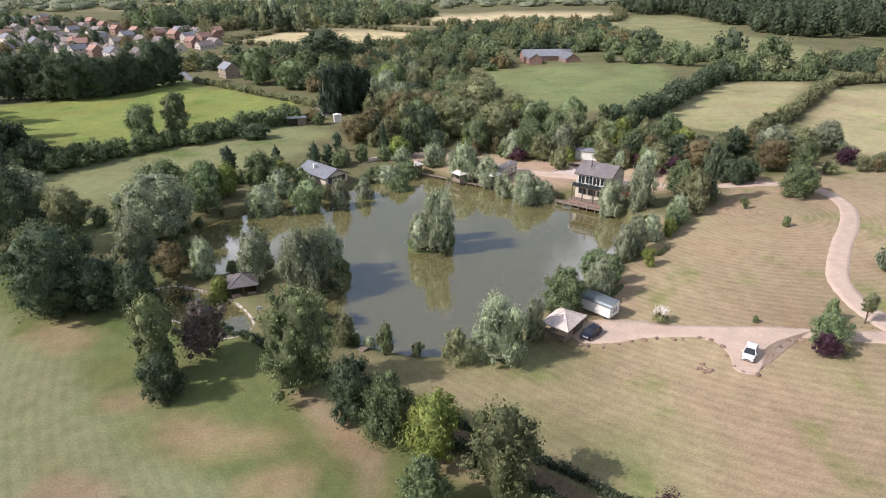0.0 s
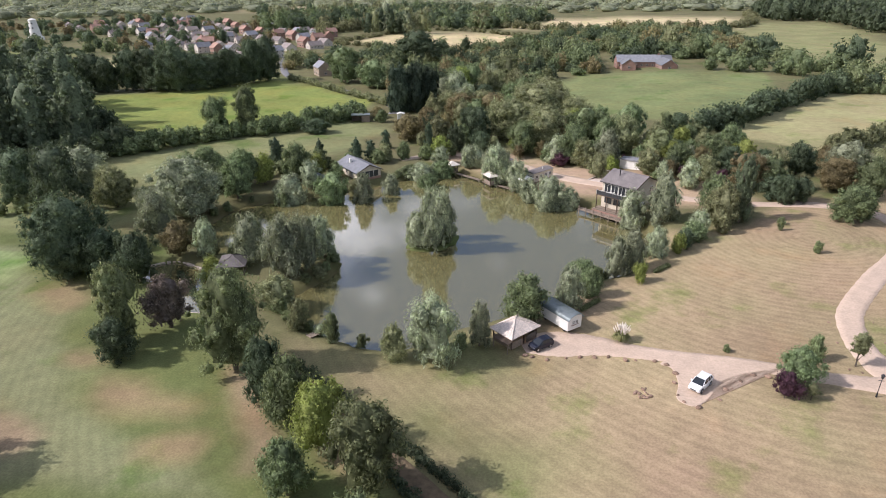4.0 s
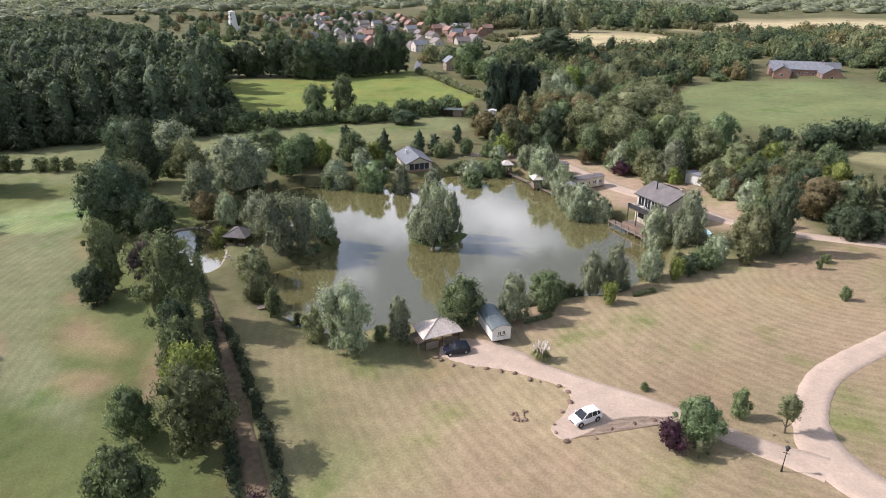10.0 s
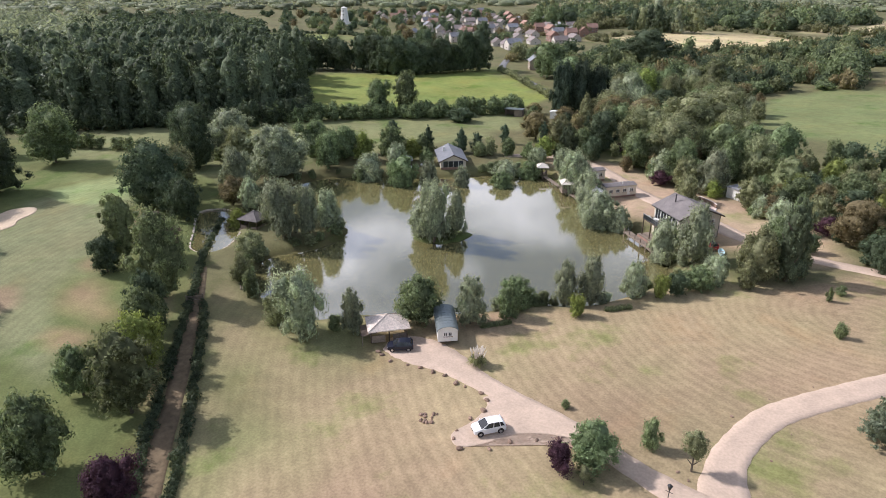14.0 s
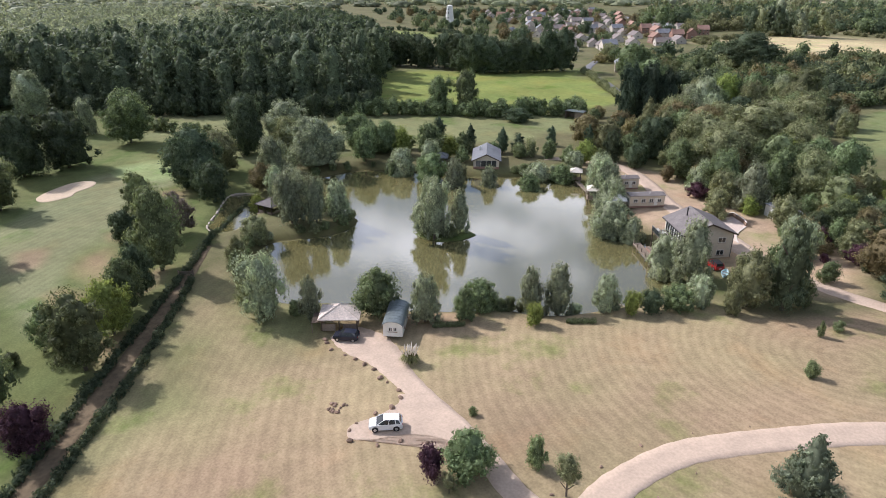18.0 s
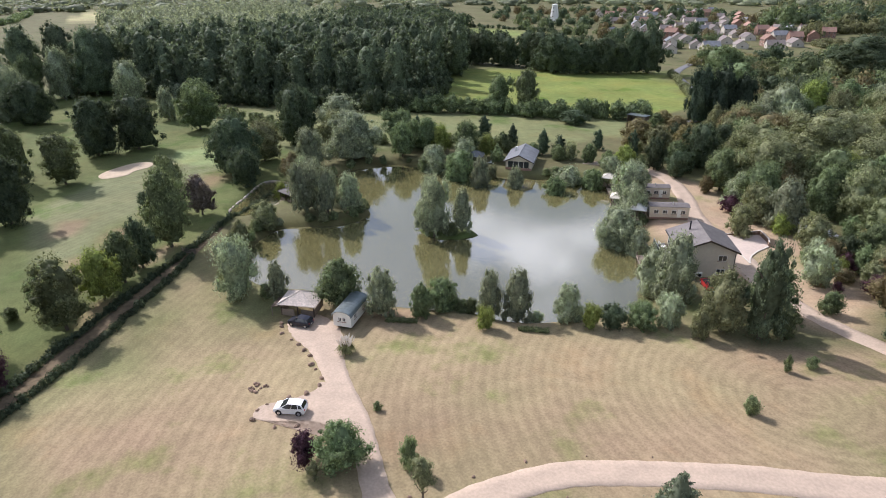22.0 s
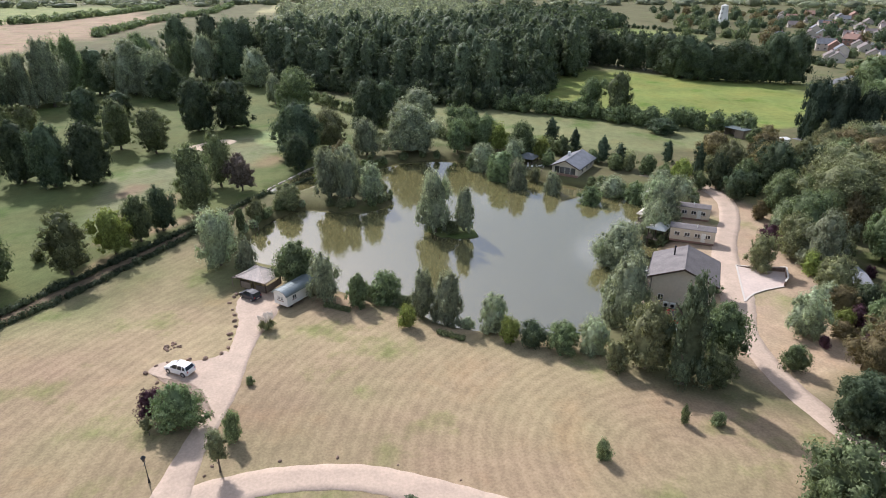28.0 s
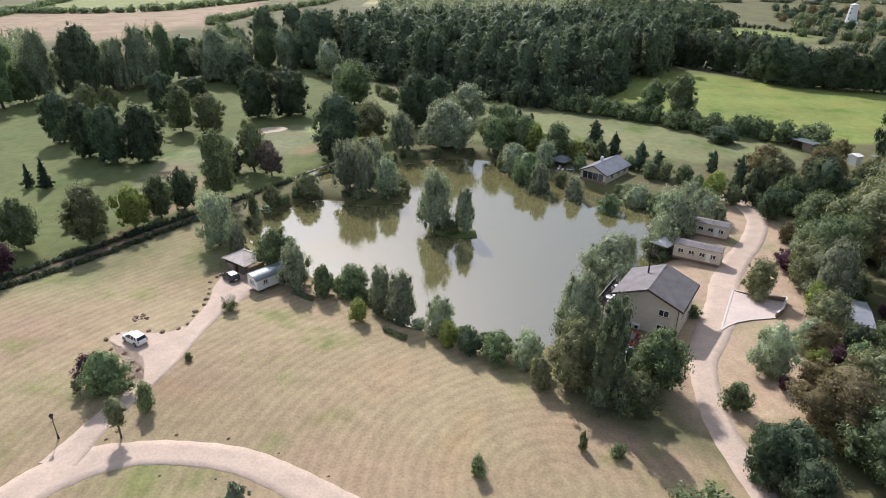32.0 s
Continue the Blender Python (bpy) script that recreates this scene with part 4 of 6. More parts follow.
tree("russet", 56.0, 170.0, 2.8, 3.6)
tree("birch", 22.0, 196.0, 8.0, 6.0)
tree("broad", 16.5, 191.0, 5.0, 4.4)

for x, y, h, w in along([(-96, -66), (-128, -42), (-150, -30), (-172, -12), (-190, 8), (-214, 30), (-232, 52)], 10.5, 23, 13.5, 71, 4.0):
    tree(("poplar", "willow", "broad", "birch")[int(abs(x * 7)) % 4], round(x, 1), round(y, 1), h, w, "tall trees behind the fairway")

# ---- mixed wood between the track and the pasture ----
TRACK = smooth_loop([(86, 153.8), (66, 153.8), (51, 157.8), (40, 164.5), (26, 172.2), (6, 187), (-6, 193.5), (-18, 193), (-29, 184)], 6, closed=False)


def scatter(poly, step, kinds, h, w, seed, clear=4.0):
    rng = random.Random(seed)
    p = np.array(poly, float)
    for x in np.arange(p[:, 0].min(), p[:, 0].max(), step):
        for y in np.arange(p[:, 1].min(), p[:, 1].max(), step):
            a, b = x + rng.uniform(-0.42, 0.42) * step, y + rng.uniform(-0.42, 0.42) * step
            k, s, q = rng.choice(kinds), 0.5 + 1.0 * rng.random() ** 1.6, rng.uniform(0.8, 1.25)
            if not bool(inside(poly, np.array(a), np.array(b))) or float(edge_distance(TRACK, np.array(a), np.array(b), False)) < clear:
                continue
            if math.hypot(a - 42, b - 184) < 6 or math.hypot(a - 36, b - 172) < 7.5:
                continue
            if k in ("purple", "shrub"):
                s *= 0.55
            tree(k, round(a, 1), round(b, 1), h * s, w * s * q)


MIX = ("olive", "birch", "broad", "olive", "willow", "russet", "broad", "olive", "oak", "willow", "broad", "purple", "lime", "olive")
scatter([(-24, 200), (-4, 199), (14, 190), (34, 180), (46, 178), (48, 192), (44, 215), (24, 245), (-10, 262), (-34, 250), (-40, 225), (-34, 206)], 6.6, MIX, 8.8, 6.8, 11)
scatter([(44, 176), (52, 166), (62, 161), (74, 160), (80, 166), (84, 178), (76, 200), (62, 224), (48, 222)], 4.9, MIX, 6.6, 5.4, 12, 4.6)
scatter([(80, 163), (98, 158), (125, 165), (128, 176), (106, 198), (84, 196)], 7.5, MIX, 7.0, 6.6, 13, 5)
scatter([(-10, 262), (24, 247), (16, 300), (4, 330), (-30, 330), (-52, 290), (-36, 262)], 8.8, MIX, 11, 9.0, 14)

# ---- shore scrub ----
rng = random.Random(21)
for k in range(0, len(LAKE), 2):
    a = grown(LAKE, 1.2)[k]
    if a[0] > 22 and a[1] > 150 or (a[0] > 4 and a[1] < 110 and a[0] < 24) or (-48 < a[0] < -26 and a[1] > 150) or (-16 < a[0] < 12 and a[1] > 164) or (20 < a[0] < 40 and a[1] > 143):
        continue
    if rng.random() < 0.72:
        s = rng.uniform(0.7, 1.35)
        tree(rng.choice(("shrub", "shrub", "willow", "shrub", "olive")), round(a[0] + rng.uniform(-0.8, 0.8), 1), round(a[1] + rng.uniform(-0.8, 0.8), 1), 2.2 * s, 2.5 * s * rng.uniform(0.8, 1.3), "shore scrub")
for x, y, h, w in ((-8, 122.6, 3.6, 4.0), (-1.4, 124.6, 3.0, 3.4)):
    tree("shrub", x, y, h, w, "island bushes")


def pampas(x, y):
    """A broad fountain of blades, crowded with upright cream plumes."""
    e = empty("pampas_grass", pose(x, y, gz(x, y)), "clump of pampas grass with cream plumes beside the drive", "grass")
    rr = random.Random(8)
    bm = bmesh.new()
    for k in range(620):
        a, lean, ln = rr.uniform(0, 6.28), rr.uniform(0.1, 1.15), rr.uniform(1.2, 1.9)
        ux, uy = math.cos(a), math.sin(a)
        o, mid, tip = Vector((ux * 0.3, uy * 0.3, 0)), Vector((ux * (0.3 + lean * 0.6), uy * (0.3 + lean * 0.6), ln * 0.8)), Vector((ux * (0.3 + lean * 1.3), uy * (0.3 + lean * 1.3), ln * (0.9 - lean * 0.5)))
        sd = Vector((-uy, ux, 0)) * 0.05
        v = [bm.verts.new(q) for q in (o - sd, o + sd, mid + sd, mid - sd, tip)]
        bm.faces.new(v[:4])
        bm.faces.new((v[3], v[2], v[4]))
    part("blades", bm, LEAF["pampas"], e)
    for k in range(46):
        a, d = rr.uniform(0, 6.28), 1.05 * rr.random() ** 0.6
        p = Vector((math.cos(a) * d, math.sin(a) * d, rr.uniform(1.5, 2.1)))
        o = Vector((math.cos(a) * 0.16, math.sin(a) * 0.16, 0.42))
        bm = bmesh.new()
        tube(bm, p, p + o, 0.03, 0.09, 6)
        tube(bm, p + o, p + o * 1.9, 0.09, 0.02, 6)
        part("plume", bm, FABRIC, e, "cream feathery plume" if k == 0 else "")


pampas(34.4, 88.1)

# ---- north meadow and lane ----
MID, FAR = (18, 460, 0.080), (14, 210, 0.115)
mass("poplar_wood", filled([(-209, 82), (-184, 105), (-160, 131), (-144, 148), (-131, 167), (-142, 186), (-174, 214), (-204, 246), (-290, 262), (-330, 200), (-300, 90), (-240, 45)], 8.6, 25, 13, 1), "poplar", "dense dark plantation of tall poplars", "wood", (44, 600, 0.070), 1, "round")
mass("wood_edge", along([(-214, 74), (-176, 105), (-143, 142), (-123, 164), (-128, 182), (-160, 208)], 4.2, 9, 8, 31, 2.0), "oak", "scrubby dark undergrowth along the edge of the plantation", "scrub", MID, 31)
for x, y, h, w in along([(-262, 250), (-201, 282), (-170, 290), (-147, 333)], 8.5, 18, 15, 2, 2.0):
    tree("oak", round(x, 1), round(y, 1), h, w, "oaks behind the paddock")
mass("paddock_hedge", along([(-138, 176), (-120, 172), (-113, 181), (-101, 197), (-84, 212), (-68, 236), (-62, 244)], 1.9, 6.2, 6.5, 3, 2.2), "broad", "thick green hedge along the paddock", "hedge", MID, 3)
mass("lane_hedge", along([(-137, 333), (-103, 305), (-59, 268), (-54, 256)], 2.4, 3.2, 3.6, 4), "olive", "clipped hedge beside the lane", "hedge", MID, 4)
mass("meadow_scrub", along([(-150, 98), (-124, 112), (-100, 120), (-82, 134), (-66, 156), (-52, 170)], 4.5, 4.5, 5, 33, 2.0), "shrub", "bushes along the edge of the north meadow", "scrub", MID, 33)
mass("pasture_hedge", along([(66, 224), (82, 246), (98, 270), (128, 312), (140, 322)], 4.5, 9, 9, 35, 2.0), "oak", "tall hedge with trees between two fields", "hedge", MID, 35)
mass("field_hedge", along([(138, 320), (185, 321), (260, 318)], 4, 4.5, 5, 36), "broad", "field hedge along dry grass", "hedge", FAR, 36)
mass("stubble_hedge", along([(100, 200), (138, 248), (181, 302), (215, 318)], 3.4, 5.5, 5.5, 37), "olive", "overgrown hedge between two dry fields", "hedge", MID, 37)
mass("hedge_outer", along([(46, 27), (34, 35.5), (15, 48.5), (5, 56), (-18, 73.4), (-37, 87), (-50, 99)], 0.8, 1.25, 1.7, 8, 0.2), "oak", "low dark clipped hedge along the ditch", "hedge", (7, 120, 0.15), 8)
mass("hedge_inner", along([(44, 33), (34, 40.5), (22, 49), (10, 57.8), (-13, 73)], 0.8, 1.25, 1.6, 9, 0.2), "oak", "low dark clipped hedge along the lawn", "hedge", (7, 120, 0.15), 9)

# ---- far country ----
def mixed(spots, kinds, label, category, template, seed):
    """A wood of several kinds of tree, each kind one mesh."""
    rr = random.Random(seed)
    lots = {k: [] for k in kinds}
    for x, y, h, w in spots:
        k = rr.choice(kinds)
        g = rr.uniform(0.6, 1.35)
        lots[k].append((x, y, h * g, w * (0.5 + 0.5 * g)))
    for k, lot in lots.items():
        mass({"oak": "oak_wood", "broad": "broadleaf_wood", "olive": "willow_wood", "russet": "autumn_wood", "lime": "lime_wood", "willow": "sallow_wood", "birch": "birch_wood"}[k], lot, k, label, category, template, seed)


COPSE = ("oak", "broad", "oak", "olive", "broad", "birch", "oak", "russet")
mixed(filled([(-64, 292), (-30, 332), (0, 335), (34, 392), (26, 470), (-40, 500), (-80, 490), (-112, 412), (-104, 350), (-80, 318)], 11, 9, 11, 6), COPSE, "woodland and gardens behind the lane", "wood", MID, 6)
mixed(filled([(-150, 360), (-120, 400), (-80, 495), (-30, 505), (30, 480), (60, 450), (140, 430), (152, 470), (150, 640), (110, 690), (30, 690), (-10, 600), (-80, 480), (-130, 470), (-172, 392)], 15, 9, 13, 61), COPSE, "mixed hedgerow trees and copses behind the farm", "wood", MID, 61)
mixed(filled([(-206, 628), (-150, 638), (-132, 655), (-190, 664)], 11, 25, 15, 65), ("willow", "olive", "willow", "oak"), "tall pale copse beside the stubble", "wood", MID, 65)
mixed(filled([(150, 330), (200, 330), (290, 330), (300, 430), (262, 440), (200, 365)], 13, 8, 11, 62) + along([(230, 172), (280, 310), (330, 420)], 8, 6, 8, 63, 2), COPSE, "copse and hedge trees at the field corners", "wood", MID, 62)
mixed(along([(0, 470), (20, 440), (22, 410), (30, 395)], 6, 13, 13, 41, 5) + along([(44, 440), (90, 450), (128, 420), (150, 400), (196, 366)], 7, 13, 14, 42, 6) + along([(100, 392), (128, 384), (160, 350), (140, 325)], 7, 9, 10, 43, 4), ("broad", "oak", "broad", "birch", "olive"), "tall trees and hedges round the farm", "trees", MID, 41)
mass("big_forest", filled([(278, 560), (345, 540), (520, 560), (700, 900), (480, 1050), (240, 1000), (245, 862), (300, 822), (282, 640)], 19, 24, 23, 44), "oak", "large dark green forest", "wood", FAR, 44)
mixed(filled([(-330, 640), (-236, 726), (-100, 700), (-60, 760), (-20, 900), (-200, 1050), (-420, 860)], 18, 16, 19, 45), ("oak", "broad", "oak", "olive"), "distant wooded rise", "wood", FAR, 45)
mass("crop_hedges", along([(-190, 536), (-84, 492), (-20, 606), (-146, 694), (-190, 540)], 9, 5, 8, 46, 2) + along([(-80, 755), (40, 695), (178, 738), (236, 965)], 10, 9, 12, 47, 3) + along([(-215, 560), (-240, 640), (-200, 700)], 7, 12, 13, 48, 3), "olive", "hedges and scattered trees between wheat fields", "hedge", FAR, 46)
mixed(filled([(-720, 560), (-470, 440), (-330, 400), (-225, 430), (-215, 540), (-330, 700), (-560, 840)], 27, 9.0, 11, 49), ("oak", "broad", "oak", "russet"), "garden trees among village houses", "trees", FAR, 49)
mass("mill_woods", filled([(-330, 290), (-300, 330), (-320, 345), (-345, 300)], 9, 12, 12, 50) + along([(-300, 402), (-220, 392), (-190, 388)], 6, 5, 7, 51) + along([(-470, 405), (-385, 435), (-330, 398)], 6, 4, 6, 52) + filled([(-420, 300), (-380, 330), (-480, 400), (-620, 440), (-700, 340), (-560, 260)], 15, 15, 18, 53), "oak", "dark copses between the plantation and the mill", "wood", FAR, 50)
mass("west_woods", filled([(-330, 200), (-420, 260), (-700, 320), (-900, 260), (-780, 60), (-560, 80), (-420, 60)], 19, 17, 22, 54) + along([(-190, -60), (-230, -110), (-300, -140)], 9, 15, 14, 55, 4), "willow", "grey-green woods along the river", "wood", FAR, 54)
mass("arable_hedges", along([(-340, -256), (-450, -300), (-620, -345), (-900, -420)], 10, 7, 11, 56, 3) + along([(-480, -80), (-640, -70), (-800, -30), (-1000, -20)], 11, 7, 12, 57, 3) + along([(-640, -420), (-650, -210), (-950, -120)], 12, 8, 14, 58, 3), "broad", "hedges of far arable fields", "hedge", FAR, 56)
# the silvery willow leaf colour stands in for haze over these farthest woods
mass("horizon_woods", filled([(-1500, -700), (-1000, -560), (-980, 260), (-760, 760), (-480, 1050), (300, 1080), (760, 900), (1100, 1500), (-900, 2200), (-2200, 1300)], 56, 15, 52, 7), "willow", "distant woods at the edge of sight, haze put into their pale leaf colour", "wood", (14, 60, 0.09), 7)


# ---- buildings ----
def window(parent, m, w, h, label=""):
    """A framed casement on a wall whose outside is local -y."""
    f = part("window", boxes((-w / 2, -0.05, 0, w / 2, 0.02, 0.09), (-w / 2, -0.05, h - 0.09, w / 2, 0.02, h), (-w / 2, -0.05, 0.09, -w / 2 + 0.09, 0.02, h - 0.09),
                             (w / 2 - 0.09, -0.05, 0.09, w / 2, 0.02, h - 0.09), (-0.04, -0.045, 0.09, 0.04, 0.02, h - 0.09)), WHITE, parent, label)
    f.matrix_basis = m
    part("pane", boxes((-w / 2 + 0.09, -0.02, 0.09, w / 2 - 0.09, 0.01, h - 0.09)), GLASS, f)
    part("sill", boxes((-w / 2 - 0.08, -0.13, -0.07, w / 2 + 0.08, 0.0, 0.0)), STONE, f)
    return f


def gable_roof(parent, w, d, h, ridge, mat, over=0.45, thick=0.16, fascia=None):
    """Two pitched slabs with a ridge cap and barge boards; the ridge runs along y."""
    for s in (-1, 1):
        bm = bmesh.new()
        k = (ridge - h) / (w / 2)
        e = w / 2 + over
        prism(bm, [(0, ridge), (s * e, h - over * k), (s * e, h - over * k + thick), (0, ridge + thick)], -d / 2 - over, d / 2 + over)
        part("roof", bm, mat, parent)
        for y in (-d / 2 - over - 0.05, d / 2 + over):
            part("barge_board", prism(bmesh.new(), [(0, ridge - 0.12), (s * e, h - over * k - 0.12), (s * e, h - over * k + thick), (0, ridge + thick)], y, y + 0.05), fascia or DARKWOOD, parent)
        part("gutter", boxes((min(s * e, s * (e + 0.12)), -d / 2 - over, h - over * k - 0.04, max(s * e, s * (e + 0.12)), d / 2 + over, h - over * k + 0.07)), BLACK, parent)
    part("ridge_cap", prism(bmesh.new(), [(-0.2, ridge + thick - 0.06), (0, ridge + thick + 0.07), (0.2, ridge + thick - 0.06)], -d / 2 - over, d / 2 + over), mat, parent)


def hip_roof(parent, w, d, h, rise, mat, name="roof", flat=0.12, thick=0.14):
    bm = bmesh.new()
    rl = max(d - w, 0) / 2
    top = [bm.verts.new((0, -rl - 0.02, h + rise)), bm.verts.new((0, rl + 0.02, h + rise))]
    lo = [bm.verts.new(p) for p in ((-w / 2, -d / 2, h), (w / 2, -d / 2, h), (w / 2, d / 2, h), (-w / 2, d / 2, h))]
    un = [bm.verts.new((v.co.x, v.co.y, h - thick)) for v in lo]
    for f in ((lo[0], lo[1], top[0]), (lo[1], lo[2], top[1], top[0]), (lo[2], lo[3], top[1]), (lo[3], lo[0], top[0], top[1]), un[::-1]):
        bm.faces.new(f)
    for i in range(4):
        bm.faces.new((lo[i], un[i], un[(i + 1) % 4], lo[(i + 1) % 4]))
    bmesh.ops.recalc_face_normals(bm, faces=bm.faces[:])
    r = part(name, bm, mat, parent)
    caps = bmesh.new()
    for i, j in ((0, 0), (1, 0), (2, 1), (3, 1)):
        a = Vector(((-1, 1, 1, -1)[i] * w / 2, (-1, -1, 1, 1)[i] * d / 2, h + 0.03))
        tube(caps, a, Vector((0, (-rl, rl)[j], h + rise + 0.03)), 0.07, 0.07, 5)
    part("hip_cap", caps, mat, parent)
    return r


def slats(parent, name, x0, x1, y0, y1, z, step, mat, thick=0.06):
    """Deck boards laid across x, one by one."""
    me = None
    n = max(1, int((x1 - x0) / step))
    for i in range(n):
        if me is None:
            ob = part(name, boxes((0, y0, 0, (x1 - x0) / n - 0.02, y1, thick)), mat, parent)
            me = ob.data
            ob.matrix_basis = Matrix.Translation((x0, 0, z))
        else:
            share(name, me, parent, Matrix.Translation((x0 + i * (x1 - x0) / n, 0, z + 0.004 * (i % 3))))


def posts(parent, spots, z0, z1, r, mat, name="post"):
    for x, y in spots:
        part(name, boxes((x - r, y - r, z0, x + r, y + r, z1)), mat, parent)


def lake_house():
    """Two-storey cream house: the ridge runs along local y, the lake lies towards local -x."""
    e = empty("lake_house", pose(38.6, 154.8, 2.7, 0, 0, 55.4), "two-storey cream rendered house with a shallow grey tiled roof", "house")
    w, d, h, rg = 9.6, 9.0, 5.5, 7.45
    part("wall", prism(bmesh.new(), [(-w / 2, -2.2), (w / 2, -0.6), (w / 2, h), (0, rg), (-w / 2, h)], -d / 2, d / 2), CREAM, e)
    gable_roof(e, w, d, h, rg, TILE, 0.5, 0.18)
    for x, z, ww in ((2.6, 3.6, 1.5), (2.6, 1.0, 1.5), (-2.9, 1.4, 0.9)):
        window(e, pose(x, -d / 2, z), ww, 1.1, "white casement window with two panes")
    for y, z in ((-2.4, 3.3), (0.6, 3.3), (2.8, 0.9)):
        window(e, pose(w / 2, y, z, 0, 0, 90), 1.3, 1.1)
    for y in (-3.0, -1.0, 1.0, 3.0):
        f = part("balcony_door", boxes((-0.95, -0.06, 0, 0.95, 0.0, 2.2)), GLASS, e, "tall glazed balcony door")
        f.matrix_basis = pose(-w / 2, y, 2.9, 0, 0, -90)
        part("frame", boxes((-0.95, -0.09, 0, -0.85, -0.06, 2.2), (0.85, -0.09, 0, 0.95, -0.06, 2.2), (-0.85, -0.09, 2.1, 0.85, -0.06, 2.2), (-0.04, -0.09, 0, 0.04, -0.06, 2.1)), WHITE, f)
    for y in (-2.6, 0.0, 2.6):
        f = part("patio_door", boxes((-1.0, -0.06, 0, 1.0, 0.0, 2.1)), GLASS, e)
        f.matrix_basis = pose(-w / 2, y, 0.1, 0, 0, -90)
    part("balcony_floor", boxes((-w / 2 - 2.6, -d / 2, 2.55, -w / 2, d / 2, 2.75)), DARKWOOD, e)
    posts(e, [(-w / 2 - 2.45, y) for y in (-4.3, -1.5, 1.5, 4.3)], -2.2, 2.55, 0.09, DARKWOOD, "balcony_post")
    rail = part("balcony_rail", boxes((-w / 2 - 2.6, -d / 2, 3.75, -w / 2 - 2.52, d / 2, 3.82), (-w / 2 - 2.6, -d / 2, 2.75, -w / 2 - 2.52, -d / 2 + 0.08, 3.75), (-w / 2 - 2.6, d / 2 - 0.08, 2.75, -w / 2 - 2.52, d / 2, 3.75)), STEEL, e)
    for k in range(6):
        part("glass_panel", boxes((-w / 2 - 2.57, -d / 2 + 0.1 + k * 1.47, 2.8, -w / 2 - 2.55, -d / 2 + 1.5 + k * 1.47, 3.7)), GLASS, rail)
    fl = part("flue", tube(bmesh.new(), (-1.9, 1.8, 6.4), (-1.9, 1.8, 8.3), 0.13, 0.13, 10), BLACK, e, "black metal stove flue")
    part("cowl", tube(bmesh.new(), (-1.9, 1.8, 8.3), (-1.9, 1.8, 8.55), 0.2, 0.06, 10), BLACK, fl)
    for x in (-1.9, -0.9):
        a = part("air_conditioner", boxes((x - 0.45, -d / 2 - 0.5, 0.5, x + 0.45, -d / 2 - 0.05, 1.35), bevel=0.03), WHITE, e, "white outdoor air conditioning unit")
        part("fan_grille", tube(bmesh.new(), (x, -d / 2 - 0.53, 0.92), (x, -d / 2 - 0.5, 0.92), 0.3, 0.3, 14), BLACK, a)
    for x, y in ((4.62, -4.62), (-4.62, -4.62), (4.62, 4.4)):
        part("drainpipe", tube(bmesh.new(), (x, y, -0.6), (x, y, 5.3), 0.05, 0.05, 6), BLACK, e)


lake_house()


def garden_chair(m):
    e = empty("garden_chair", m, "white plastic garden chair on the balcony", "chair", "balcony chairs")
    part("seat", boxes((-0.25, -0.25, 0.42, 0.25, 0.25, 0.47), bevel=0.02), WHITE, e)
    part("backrest", boxes((-0.25, 0.21, 0.47, 0.25, 0.26, 0.92), bevel=0.02), WHITE, e)
    for x in (-0.22, 0.22):
        for y in (-0.22, 0.22):
            part("leg", boxes((x - 0.025, y - 0.025, 0, x + 0.025, y + 0.025, 0.42)), WHITE, e)
    return e


def garden_table(m, top=WHITE):
    e = empty("garden_table", m, "round white garden table on a deck", "table")
    part("tabletop", tube(bmesh.new(), (0, 0, 0.71), (0, 0, 0.75), 0.55, 0.55, 20), top, e)
    part("pedestal", tube(bmesh.new(), (0, 0, 0.03), (0, 0, 0.71), 0.05, 0.05, 8), top, e)
    part("base", tube(bmesh.new(), (0, 0, 0), (0, 0, 0.04), 0.3, 0.26, 14), top, e)
    return e


HB = pose(38.6, 154.8, 2.7, 0, 0, 55.4)
chair = garden_chair(HB @ pose(-5.9, 2.3, 2.75, 0, 0, 20))
for x, y, r in ((-6.6, 0.6, 160), (-5.7, 0.4, 60), (-6.5, -2.2, 200), (-5.8, -1.4, 300), (-6.4, 3.4, 100)):
    copy_thing(chair, HB @ pose(x, y, 2.75, 0, 0, r))
garden_table(HB @ pose(-6.2, 1.4, 2.75))
garden_table(HB @ pose(-6.1, -2.9, 2.75))


def lake_deck():
    e = empty("lake_deck", HB @ pose(-7.3, 0.5, -2.15), "long weathered timber deck on posts along the lake edge", "deck")
    slats(e, "board", -2.2, -0.6, -6.0, 7.5, 0.55, 0.35, WOOD)
    slats(e, "terrace_board", -0.6, 2.4, -4.5, 4.5, 1.05, 0.35, WOOD)
    posts(e, [(-2.1, y) for y in (-5.8, -3.6, -1.4, 0.8, 3.0, 5.2, 7.2)], -0.9, 1.45, 0.09, WOOD)
    part("beam", boxes((-2.22, -6.0, 0.3, -2.06, 7.5, 0.55)), WOOD, e)
    part("terrace_front", boxes((-0.62, -4.5, 0.61, -0.55, 4.5, 1.05)), BRICK, e, "low brick terrace front")


lake_deck()


